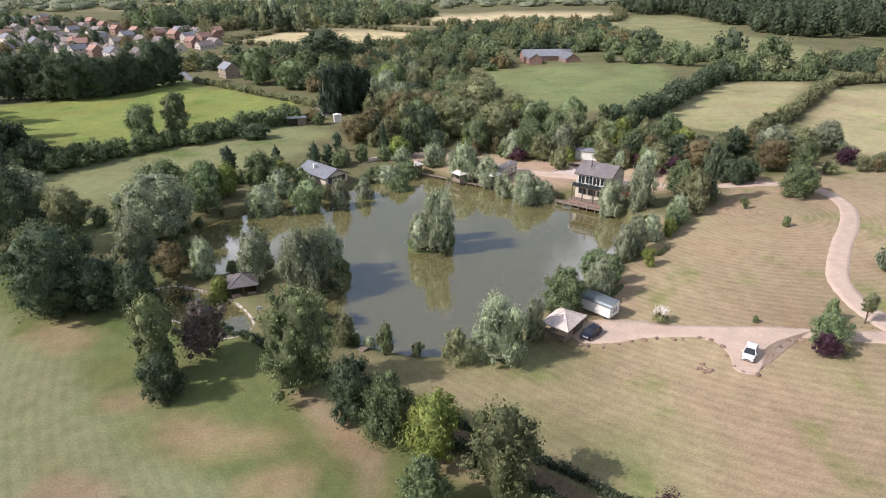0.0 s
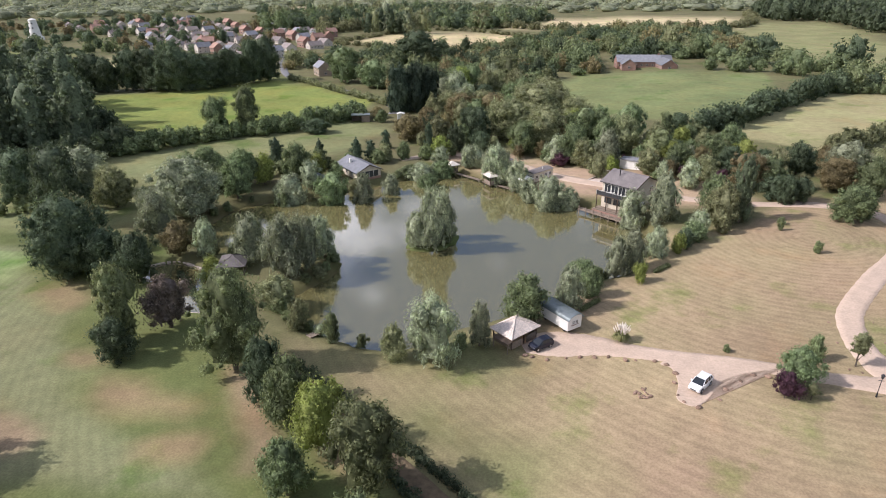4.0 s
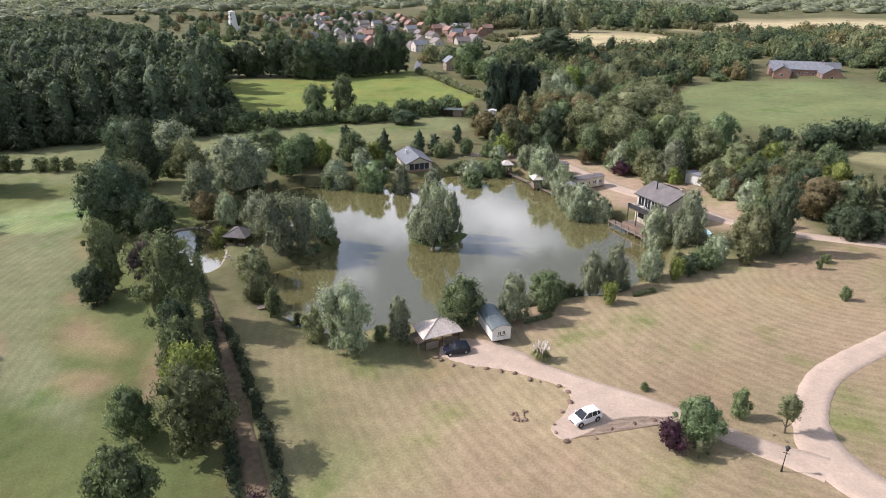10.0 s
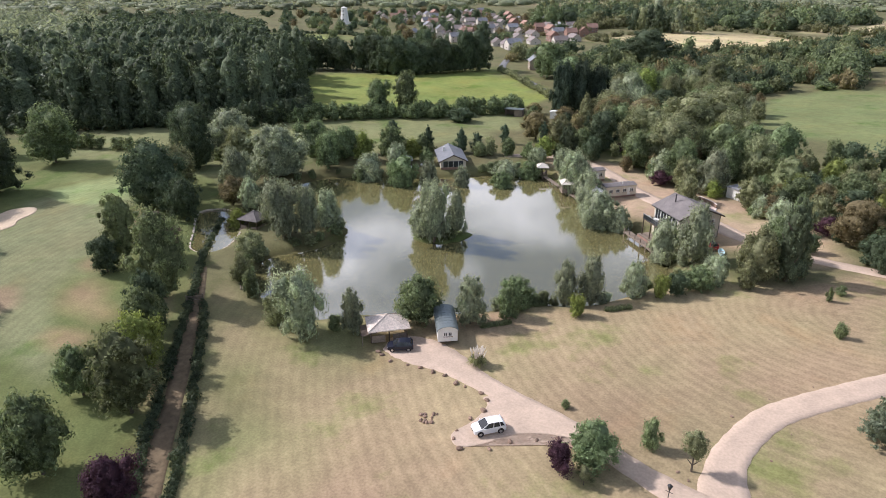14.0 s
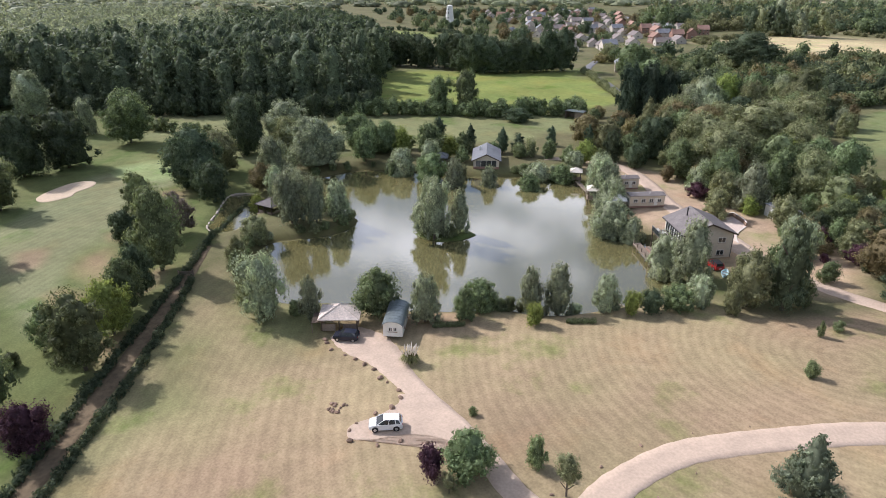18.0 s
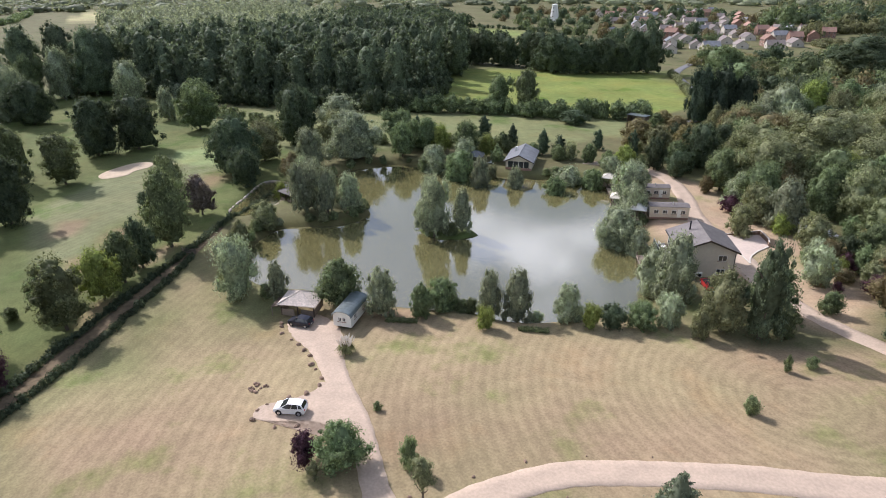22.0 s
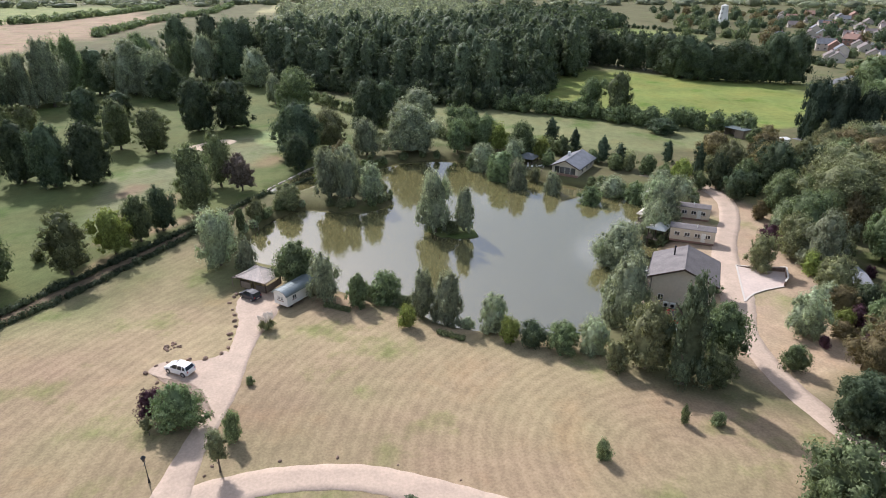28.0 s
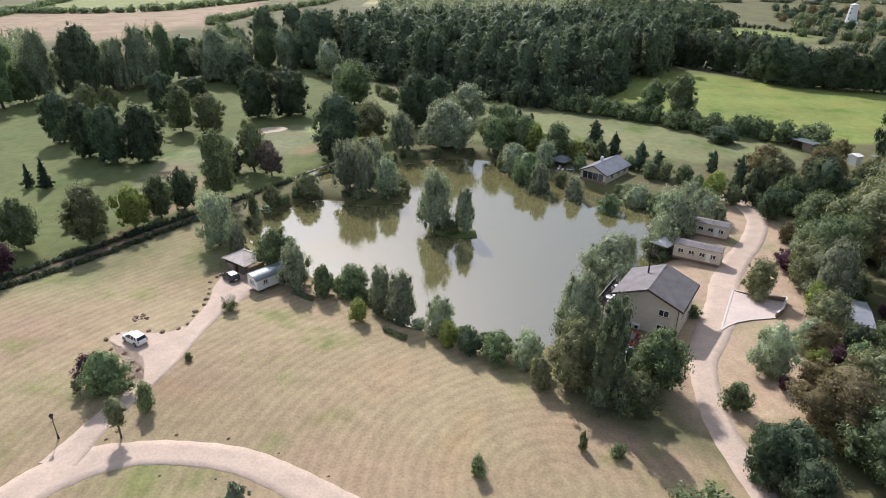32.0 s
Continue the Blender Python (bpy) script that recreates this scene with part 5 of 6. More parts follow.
def cabin():
    """Single-storey lodge: a glazed gable faces the water at local -y."""
    e = empty("lakeside_cabin", pose(-36.8, 167.4, 1.5, 0, 0, 47), "single-storey timber lodge with a grey slate roof and glazed gable", "house")
    w, d, h, rg = 7.4, 12.6, 2.5, 4.2
    part("wall", prism(bmesh.new(), [(-w / 2, -1.5), (w / 2, -1.5), (w / 2, h), (0, rg), (-w / 2, h)], -d / 2, d / 2), CREAM, e)
    gable_roof(e, w, d, h, rg, SLATE, 0.55, 0.16)
    part("skirting", boxes((-w / 2 - 0.02, -d / 2 - 0.06, -1.5, w / 2 + 0.02, -d / 2, 0.55)), BRICK, e, "reddish timber-clad base")
    for k in range(4):
        f = part("glazing", boxes((-3.0 + k * 1.5, -d / 2 - 0.05, 0.6, -1.62 + k * 1.5, -d / 2, 2.35)), GLASS, e)
        part("mullion", boxes((-3.08 + k * 1.5, -d / 2 - 0.1, 0.6, -3.0 + k * 1.5, -d / 2 - 0.05, 2.35)), WHITE, f)
    for y in (-3, 0.5, 4):
        window(e, pose(w / 2, y, 0.9, 0, 0, 90), 1.3, 1.1)
        window(e, pose(-w / 2, y, 0.9, 0, 0, -90), 1.3, 1.1)
    part("chimney", boxes((-2.2, 1.0, 2.9, -1.6, 1.6, 4.7)), WHITE, e, "small white chimney")
    return e


cabin()


def cabin_deck():
    e = empty("cabin_deck", pose(-40.5, 158.0, 0.55, 0, 0, 47), "pale timber terrace with steps down to the water", "deck")
    slats(e, "board", -4.0, 2.6, -2.6, 3.4, 0.55, 0.4, FABRIC)
    posts(e, [(x, y) for x in (-3.9, -0.7, 2.5) for y in (-2.5, 3.3)], -1.2, 1.5, 0.07, WOOD)
    for k in range(4):
        part("step", boxes((-0.6, -3.3 - 0.55 * k, 0.35 - 0.22 * k, 1.9, -2.65 - 0.55 * k, 0.45 - 0.22 * k)), FABRIC, e)
    part("rail", boxes((-4.0, -2.6, 1.45, -0.7, -2.52, 1.53), (2.45, -2.6, 1.45, 2.53, 3.4, 1.53)), WOOD, e)


cabin_deck()


def pavilion(name, m, w, d, h, rise, roof, label, floor=True, walls=0.0, water=0.0):
    """A hipped roof on timber posts, with a boarded floor, low walls and piles down to the water."""
    e = empty(name, m, label, "gazebo")
    hip_roof(e, w + 1.0, d + 1.0, h, rise, roof)
    posts(e, [(x, y) for x in (-w / 2, w / 2) for y in (-d / 2, d / 2)] + [(0, -d / 2), (0, d / 2)], 0.0, h, 0.08, DARKWOOD)
    part("wall_plate", boxes((-w / 2, -d / 2 - 0.06, h - 0.25, w / 2, -d / 2 + 0.06, h - 0.1), (-w / 2, d / 2 - 0.06, h - 0.25, w / 2, d / 2 + 0.06, h - 0.1)), DARKWOOD, e)
    if floor:
        slats(e, "floor_board", -w / 2 - 0.4, w / 2 + 0.4, -d / 2 - 0.4, d / 2 + 0.4, -0.08, 0.3, WOOD)
    if walls:
        for x0, y0, x1, y1 in ((-w / 2, -d / 2 - 0.05, -0.6, -d / 2 + 0.03), (0.6, -d / 2 - 0.05, w / 2, -d / 2 + 0.03), (-w / 2 - 0.03, -d / 2, -w / 2 + 0.05, d / 2), (w / 2 - 0.05, -d / 2, w / 2 + 0.03, d / 2)):
            part("low_wall", boxes((x0, y0, 0, x1, y1, walls)), WOOD, e)
    if water:
        posts(e, [(x, y) for x in (-w / 2, w / 2) for y in (-d / 2, d / 2)], -water, -0.08, 0.1, DARKWOOD, "pile")
    return e


pavilion("jetty_gazebo", pose(-11.0, 177.6, 0.9, 0, 0, 40), 2.4, 2.4, 2.2, 1.0, FABRIC, "small timber fishing gazebo with a pale roof over the water", True, 0.9, 1.6)
pavilion("lake_gazebo", pose(2.4, 169.3, 0.9, 0, 0, 40), 3.6, 3.6, 2.3, 1.1, FABRIC, "timber gazebo on piles with a pale hipped roof", True, 0.9, 1.6)
pavilion("caravan_gazebo", pose(11.5, 166.2, 1.4, 0, 0, 40), 3.0, 3.0, 2.4, 0.9, WHITE, "pale canopy beside the caravans", True, 0.9, 1.8)
pavilion("terrace_pavilion", pose(-46.8, 157.5, 1.0, 0, 0, 47), 4.2, 4.2, 2.2, 1.2, SLATE, "dark slate-roofed pavilion beside the cabin terrace", True, 0.8, 1.2)
pavilion("pond_pavilion", pose(-38.6, 100.2, 1.2, 0, 0, 20), 4.4, 4.8, 2.4, 1.3, TILE, "brown timber pavilion with a shingled hipped roof by the pond", True, 0.9, 1.2)
pavilion("drive_shelter", pose(18.2, 86.2, 2.05, 0, 0, 52.7), 5.5, 3.9, 2.2, 1.5, SHINGLE, "open timber shelter with a pale cedar shingle roof", False, 1.2)


def porch():
    e = empty("shelter_porch", pose(17.2, 83.9, 2.05, 0, 0, 52.7), "lean-to dark awning beside the timber shelter", "awning")
    part("awning", prism(bmesh.new(), [(-1.8, 1.7), (-1.8, 1.78), (0.6, 2.15), (0.6, 2.05)], -2.0, 1.2), DARKWOOD, e)
    posts(e, [(-1.7, -1.9), (-1.7, 1.1)], 0, 1.7, 0.06, WOOD)


porch()


def jetty(m, length, label, width=1.3):
    e = empty("jetty", m, label, "jetty")
    slats(e, "board", 0, length, -width / 2, width / 2, 0.5, 0.3, WOOD)
    n = int(length / 2.2) + 1
    posts(e, [(0.1 + k * (length - 0.2) / max(n - 1, 1), s * width / 2) for k in range(n) for s in (-1, 1)], -1.5, 0.75, 0.07, WOOD)


jetty(pose(-9.2, 176.2, 0.2, 0, 0, -33), 9.5, "narrow timber walkway along the lake bank")
jetty(pose(4.4, 167.4, 0.2, 0, 0, -33), 6.0, "narrow timber walkway along the lake bank")
jetty(pose(-14.3, 80.6, 0.9, 0, 0, 60), 3.0, "small timber fishing platform on the bank")
jetty(pose(42.4, 127.5, 0.2, 0, 0, 170), 2.8, "small timber fishing platform on the bank")
jetty(pose(41.6, 117.6, 0.35, 0, 0, 140), 3.0, "small timber fishing platform on the bank")


def shepherd_hut():
    e = empty("shepherd_hut", pose(25.0, 92.2, 2.25, 0, 0, 46), "cream shepherd hut with a curved grey metal roof", "hut")
    w, d, h = 3.0, 6.4, 2.35
    part("body", boxes((-w / 2, -d / 2, 0.45, w / 2, d / 2, h + 0.1), bevel=0.02), WHITE, e)
    n = 10
    arc = [(math.cos(math.pi * k / n) * (w / 2 + 0.18), h + math.sin(math.pi * k / n) * 0.85) for k in range(n + 1)]
    inner = [(x * 0.95, z - 0.07) for x, z in arc[::-1]]
    part("roof", prism(bmesh.new(), arc + inner, -d / 2 - 0.3, d / 2 + 0.3), METALROOF, e)
    for y in np.arange(-d / 2, d / 2 + 0.1, 0.8):
        part("roof_seam", prism(bmesh.new(), [(x * 1.008, z + 0.025) for x, z in arc] + [(x, z + 0.002) for x, z in arc[::-1]], y, y + 0.05), METALROOF, e)
    for y in (-d / 2 - 0.02, d / 2):
        part("gable_panel", prism(bmesh.new(), [(math.cos(math.pi * k / n) * w / 2, h + math.sin(math.pi * k / n) * 0.76) for k in range(n + 1)], y, y + 0.02), WHITE, e)
    window(e, pose(-0.35, -d / 2 - 0.02, 1.35), 0.6, 0.75)
    window(e, pose(0.35, -d / 2 - 0.02, 1.35), 0.6, 0.75)
    for y in (-1.6, 1.6):
        window(e, pose(w / 2, y, 1.35, 0, 0, 90), 0.9, 0.8)
    for x in (-1, 1):
        for y in (-2.2, 2.2):
            wh = part("wheel", tube(bmesh.new(), (x * 1.2, y, 0.38), (x * 1.34, y, 0.38), 0.38, 0.38, 18), BLACK, e, "black cast-iron wheel")
            part("hub", tube(bmesh.new(), (x * 1.32, y, 0.38), (x * 1.4, y, 0.38), 0.09, 0.09, 10), STEEL, wh)
    part("chassis", boxes((-1.1, -3.0, 0.3, 1.1, 3.0, 0.45)), BLACK, e)


shepherd_hut()


def caravan(m, length, label):
    e = empty("static_caravan", m, label, "caravan", "caravans by the track")
    w, h = 3.0, 2.9
    part("body", boxes((-w / 2, -length / 2, 0.4, w / 2, length / 2, h), bevel=0.06), CREAM, e)
    part("roof", prism(bmesh.new(), [(-w / 2 - 0.12, h), (w / 2 + 0.12, h), (w / 2 + 0.12, h + 0.08), (0, h + 0.42), (-w / 2 - 0.12, h + 0.08)], -length / 2 - 0.12, length / 2 + 0.12), TILE, e, "grey felted roof")
    part("skirt", boxes((-w / 2 + 0.05, -length / 2 + 0.05, 0, w / 2 - 0.05, length / 2 - 0.05, 0.4)), BRICK, e)
    for y in np.linspace(-length / 2 + 1.4, length / 2 - 1.4, 4):
        window(e, pose(w / 2, y, 1.3, 0, 0, 90), 1.1, 0.9)
        window(e, pose(-w / 2, y, 1.3, 0, 0, -90), 1.1, 0.9)
    window(e, pose(0, -length / 2, 1.2), 1.9, 1.1)
    window(e, pose(0, length / 2, 1.2, 0, 0, 180), 1.9, 1.1)
    part("flue", tube(bmesh.new(), (0.5, 0.8, h + 0.2), (0.5, 0.8, h + 0.9), 0.09, 0.09, 8), WHITE, e)
    part("door", boxes((w / 2, length / 2 - 2.6, 0.5, w / 2 + 0.05, length / 2 - 1.75, 2.4)), WHITE, e)


caravan(pose(15.3, 171.6, 1.75, 0, 0, -34), 8.6, "cream static caravan with a grey roof beside a track")
caravan(pose(3.2, 178.4, 1.65, 0, 0, -34), 8.6, "cream static caravan with a pale roof beside a hedge")


def shed(name, m, w, d, h, wall, roof, label, opening=False):
    """A lean-to shed; the front is local -y."""
    e = empty(name, m, label, "shed")
    part("wall", boxes((-w / 2, d / 2 - 0.1, -0.3, w / 2, d / 2, h), (-w / 2, -d / 2, -0.3, -w / 2 + 0.1, d / 2 - 0.1, h), (w / 2 - 0.1, -d / 2, -0.3, w / 2, d / 2 - 0.1, h)) if opening else boxes((-w / 2, -d / 2, -0.3, w / 2, d / 2, h)), wall, e)
    part("roof", prism(bmesh.new(), [(-w / 2 - 0.25, h), (w / 2 + 0.25, h), (w / 2 + 0.25, h + 0.12), (0, h + 0.5), (-w / 2 - 0.25, h + 0.12)] if not opening else [(-w / 2 - 0.25, h), (w / 2 + 0.25, h), (w / 2 + 0.25, h + 0.14), (-w / 2 - 0.25, h + 0.14)], -d / 2 - 0.3, d / 2 + 0.3), roof, e)
    if opening:
        part("front_wall", boxes((0.3, -d / 2, -0.3, w / 2 - 0.1, -d / 2 + 0.08, h)), wall, e)
    return e


shed("field_shelter", pose(-60.5, 235.5, 1.65, 0, 0, 20), 7.0, 3.6, 2.7, WOOD, METALROOF, "open-fronted grey timber field shelter with a flat roof", True)
shed("storage_tank_shed", pose(-45.5, 241, 1.65, 0, 0, 20), 2.8, 2.2, 2.6, WHITE, WHITE, "small white metal store beside the meadow")
shed("white_shed", pose(42.0, 184.6, 3.0, 0, 0, -25), 8.0, 3.2, 2.5, WHITE, SLATE, "long white shed with a dark felt roof among trees")


# ---- concrete apron with its retaining wall ----
def apron():
    back = [(28.8, 172.4), (30.7, 174.2), (32.3, 176.5), (33.5, 179.0), (37.4, 176.2), (38.9, 174.4)]
    near = [(38.9, 174.4), (39.5, 170.1), (40.3, 167.5), (41.4, 165.6), (42.6, 164.1)]
    pts = back + near[1:]
    bm = bmesh.new()
    vs = [bm.verts.new((x, y, gz(x, y) + 0.1)) for x, y in pts]
    bm.faces.new(vs)
    bmesh.ops.triangulate(bm, faces=bm.faces[:])
    bmesh.ops.recalc_face_normals(bm, faces=bm.faces[:])
    for f in bm.faces:
        if f.normal.z < 0:
            f.normal_flip()
    tagged(part("pavement_apron", bm, material("pale_concrete", (0.60, 0.49, 0.42), 0.9, scale=2, vary=0.08, coarse=0.1)), "pale concrete apron beside the track", "pavement", kind="structure")
    e = empty("retaining_wall", pose(0, 0, 0), "low brown stone retaining wall with a pale coping", "wall")
    rr = random.Random(4)
    edge = material("pale_coping", (0.66, 0.60, 0.53), 0.85, scale=3, vary=0.12, coarse=0.1)
    run = 0.0
    for q, ((ax, ay), (bx, by)) in enumerate(zip(pts, pts[1:] + pts[:1])):
        ln = math.hypot(bx - ax, by - ay)
        a = math.degrees(math.atan2(by - ay, bx - ax))
        n = max(1, int(ln / 0.55))
        for k in range(n):
            u = (k + 0.5) / n
            x, y = ax + (bx - ax) * u, ay + (by - ay) * u
            hh = min(1.0, 0.15 + (run + u * ln) * 0.11) if q < len(back) - 1 else 0.14
            if q < len(back) - 1:
                for lv in range(max(1, round(hh / 0.25))):
                    hi = (lv + 1) * hh / max(1, round(hh / 0.25))
                    o = part("stone", boxes((-ln / n * 0.48, -0.13 + rr.uniform(-0.02, 0.02), -0.2 if not lv else lv * 0.25, ln / n * 0.48, 0.13, hi - 0.015), bevel=0.02), STONE, e)
                    o.matrix_basis = pose(x, y, gz(x, y), 0, 0, a)
            c = part("coping" if q < len(back) - 1 else "kerb", boxes((-ln / n * 0.5, -0.15, hh, ln / n * 0.5, 0.15, hh + 0.07), bevel=0.015), edge, e)
            c.matrix_basis = pose(x, y, gz(x, y) - (0 if q < len(back) - 1 else 0.03), 0, 0, a)
        run += ln


apron()


# ---- vehicles ----
def paint(name, rgb):
    m = material(name, rgb, 0.35, scale=1, vary=0.03, coarse=0.03, spec=0.35)
    m.node_tree.nodes["Principled BSDF"].inputs["Coat Weight"].default_value = 0.2
    return m


def loft(rings, mat, parent, name):
    """A body through closed rings of equal length."""
    bm = bmesh.new()
    rows = [[bm.verts.new(p) for p in r] for r in rings]
    n = len(rows[0])
    for a, b in zip(rows, rows[1:]):
        for i in range(n):
            bm.faces.new((a[i], a[(i + 1) % n], b[(i + 1) % n], b[i]))
    bm.faces.new(rows[0][::-1])
    bm.faces.new(rows[-1])
    bmesh.ops.recalc_face_normals(bm, faces=bm.faces[:])
    return part(name, bm, mat, parent, smooth=False)


def car(m, length, colour, label, roof=None):
    """A hatchback along x, its nose at +x."""
    e = empty("car", m, label, "car", "parked cars")
    k = length / 4.1
    w = 0.88
    def ring(x, z0, z1, ww):
        return [(x * k, -ww, z0 + 0.06), (x * k, -ww * 0.96, z0), (x * k, ww * 0.96, z0), (x * k, ww, z0 + 0.06), (x * k, ww, z1 - 0.14), (x * k, ww * 0.93, z1), (x * k, -ww * 0.93, z1), (x * k, -ww, z1 - 0.14)]
    loft([ring(-2.05, 0.42, 0.86, 0.74), ring(-1.98, 0.3, 1.0, 0.84), ring(-1.4, 0.24, 1.04, w), ring(0.7, 0.22, 1.0, w), ring(1.5, 0.24, 0.92, w * 0.98), ring(1.95, 0.3, 0.78, 0.8), ring(2.05, 0.4, 0.66, 0.68)], colour, e, "body")
    def cab(x, z, ww):
        return [(x * k, -ww, z), (x * k, ww, z)]
    bm = bmesh.new()
    lo = [(-1.92, 0.98, 0.8), (-1.0, 1.02, 0.84), (0.3, 1.0, 0.84), (1.12, 0.96, 0.76)]
    hi = [(-1.62, 1.44, 0.62), (-0.9, 1.53, 0.65), (0.0, 1.53, 0.65), (0.28, 1.46, 0.64)]
    lv = [[bm.verts.new(p) for p in cab(*q)] for q in lo]
    hv = [[bm.verts.new(p) for p in cab(*q)] for q in hi]
    for i in range(3):
        bm.faces.new((lv[i][0], lv[i + 1][0], hv[i + 1][0], hv[i][0]))
        bm.faces.new((lv[i][1], hv[i][1], hv[i + 1][1], lv[i + 1][1]))
        bm.faces.new((hv[i][0], hv[i + 1][0], hv[i + 1][1], hv[i][1]))
    bm.faces.new((lv[0][0], hv[0][0], hv[0][1], lv[0][1]))
    bm.faces.new((lv[3][1], hv[3][1], hv[3][0], lv[3][0]))
    bmesh.ops.recalc_face_normals(bm, faces=bm.faces[:])
    part("glasshouse", bm, GLASS, e, "dark window glass all round")
    part("roof", prism(bmesh.new(), [(-1.66 * k, 1.45), (-0.9 * k, 1.545), (0.02 * k, 1.545), (0.26 * k, 1.48), (0.02 * k, 1.50), (-0.9 * k, 1.50)], -0.64, 0.64), roof or colour, e)
    for s in (-1, 1):
        for x0, x1, z0, z1, t in ((1.1, 0.28, 0.97, 1.48, 0.05), (-0.35, -0.45, 1.0, 1.52, 0.05), (-1.9, -1.6, 0.98, 1.46, 0.09), (-1.25, -1.15, 1.0, 1.5, 0.06)):
            part("pillar", tube(bmesh.new(), (x0 * k, s * 0.825, z0), (x1 * k, s * 0.655, z1), t, t * 0.8, 5), colour, e)
        part("headlight", boxes((1.78 * k, s * 0.62 - 0.14, 0.64, 2.0 * k, s * 0.62 + 0.14, 0.78), bevel=0.03), STEEL, e, "clear headlight")
        part("tail_light", boxes((-2.06 * k, s * 0.66 - 0.1, 0.74, -1.96 * k, s * 0.66 + 0.1, 0.96), bevel=0.02), REDPAINT, e, "red tail light")
        part("mirror", boxes((0.72 * k, s * 0.98 - 0.09, 1.0, 0.86 * k, s * 0.98 + 0.09, 1.13), bevel=0.02), colour, e)
        for x in (-1.28, 1.28):
            wl = part("wheel", tube(bmesh.new(), (x * k, s * 0.7, 0.32), (x * k, s * 0.905, 0.32), 0.32, 0.32, 18), RUBBER, e, "black tyre")
            part("rim", tube(bmesh.new(), (x * k, s * 0.9, 0.32), (x * k, s * 0.925, 0.32), 0.2, 0.19, 12), STEEL, wl)
            part("wheel_arch", tube(bmesh.new(), (x * k, s * 0.8, 0.36), (x * k, s * 0.893, 0.36), 0.4, 0.4, 18), BLACK, e)
    part("number_plate", boxes((-2.08 * k, -0.25, 0.55, -2.05 * k, 0.25, 0.66)), WHITE, e)
    part("grille", boxes((2.03 * k, -0.4, 0.44, 2.07 * k, 0.4, 0.58)), BLACK, e)


car(pose(44.3, 77.4, gz(44.3, 77.4) + 0.13, 0, 0, 236), 4.05, paint("white_car_paint", (0.8, 0.8, 0.8)), "white hatchback parked in a gravel bay")
car(pose(22.4, 84.7, gz(22.4, 84.7) + 0.1, 0, 0, 224), 3.9, paint("dark_blue_car_paint", (0.012, 0.015, 0.03)), "black hatchback parked before the timber shelter")
car(pose(45.6, 149.4, gz(45.6, 149.4) + 0.03, 0, 0, 150), 3.9, paint("red_car_paint", (0.4, 0.02, 0.02)), "red car parked below the lake house gable", BLACK)


def boat(m, mat, label, length=3.2):
    e = empty("rowing_boat", m, label, "boat", "boats on the bank")
    rings = []
    for u in np.linspace(-1, 1, 9):
        b = 0.62 * (1 - abs(u) ** 2.6) + 0.04
        z = 0.5 + 0.12 * u * u
        rings.append([(u * length / 2, -b, z), (u * length / 2, -b * 0.7, 0.12), (u * length / 2, b * 0.7, 0.12), (u * length / 2, b, z), (u * length / 2, b * 0.86, z), (u * length / 2, b * 0.55, 0.2), (u * length / 2, -b * 0.55, 0.2), (u * length / 2, -b * 0.86, z)])
    loft(rings, mat, e, "hull")
    for x in (-0.7, 0.4):
        part("thwart", boxes((x - 0.12, -0.5, 0.38, x + 0.12, 0.5, 0.42)), WOOD, e)


boat(pose(48.6, 147.6, gz(48.6, 147.6), 4, 0, 110), BLUEPAINT, "pale blue rowing boat drawn up on the bank")
boat(pose(-46.8, 142.8, 0.0, 0, 0, 30), BLUEPAINT, "pale rowing boat moored by the north bank", 2.8)


# ---- drive edge boulders ----
def boulder(seed):
    bm = bmesh.new()
    bmesh.ops.create_icosphere(bm, subdivisions=2, radius=1.0)
    for v in bm.verts:
        v.co *= 1 + 0.28 * noise.noise(v.co * 1.3 + Vector((seed * 7.1, 0, 0)))
        v.co.z = max(v.co.z, -0.45)
    me = bpy.data.meshes.new("boulder")
    bm.to_mesh(me)
    bm.free()
    me.materials.append(STONE)
    return me


ROCKS = [boulder(k) for k in range(5)]
rng = random.Random(5)


def rock(x, y, s, group="drive edge boulders"):
    ob = new("boulder", ROCKS[rng.randrange(5)])
    ob.matrix_basis = pose(x, y, gz(x, y) + s * 0.3, 0, 0, rng.uniform(0, 360)) @ Matrix.Diagonal((s * 1.2, s * 0.85, s * 0.75, 1))
    tagged(ob, "brown weathered boulder at the edge of the gravel", "boulder", group)


for x, y in ((20.2, 82.0), (21.4, 81.6), (23.6, 81.5), (26.2, 82.2), (28.2, 82.9), (30.2, 83.2), (32.6, 83.0), (34.6, 82.9), (36.4, 83.1), (38.8, 82.9), (40.6, 82.3), (41.4, 80.4), (41.2, 78.0), (41.2, 75.4), (41.6, 74.0),
             (43.6, 72.8), (46.2, 74.9), (47.8, 77.4), (49.6, 79.4), (51.6, 81.0), (53.8, 81.2), (57.0, 80.4), (65.4, 91.5), (66.2, 97.5), (68.6, 103.4), (72.6, 109.6), (71.6, 92), (72.6, 98), (64.6, 84.4), (66.0, 83.6)):
    rock(x + rng.uniform(-0.3, 0.3), y + rng.uniform(-0.3, 0.3), rng.uniform(0.2, 0.42) * (1.0 if x < 60 else 0.5))
for k in range(14):
    a = rng.uniform(0, 6.28)
    rock(37.0 + math.cos(a) * rng.uniform(0.2, 1.5), 75.0 + math.sin(a) * rng.uniform(0.2, 1.3), rng.uniform(0.12, 0.3), "stones of an old fire pit")


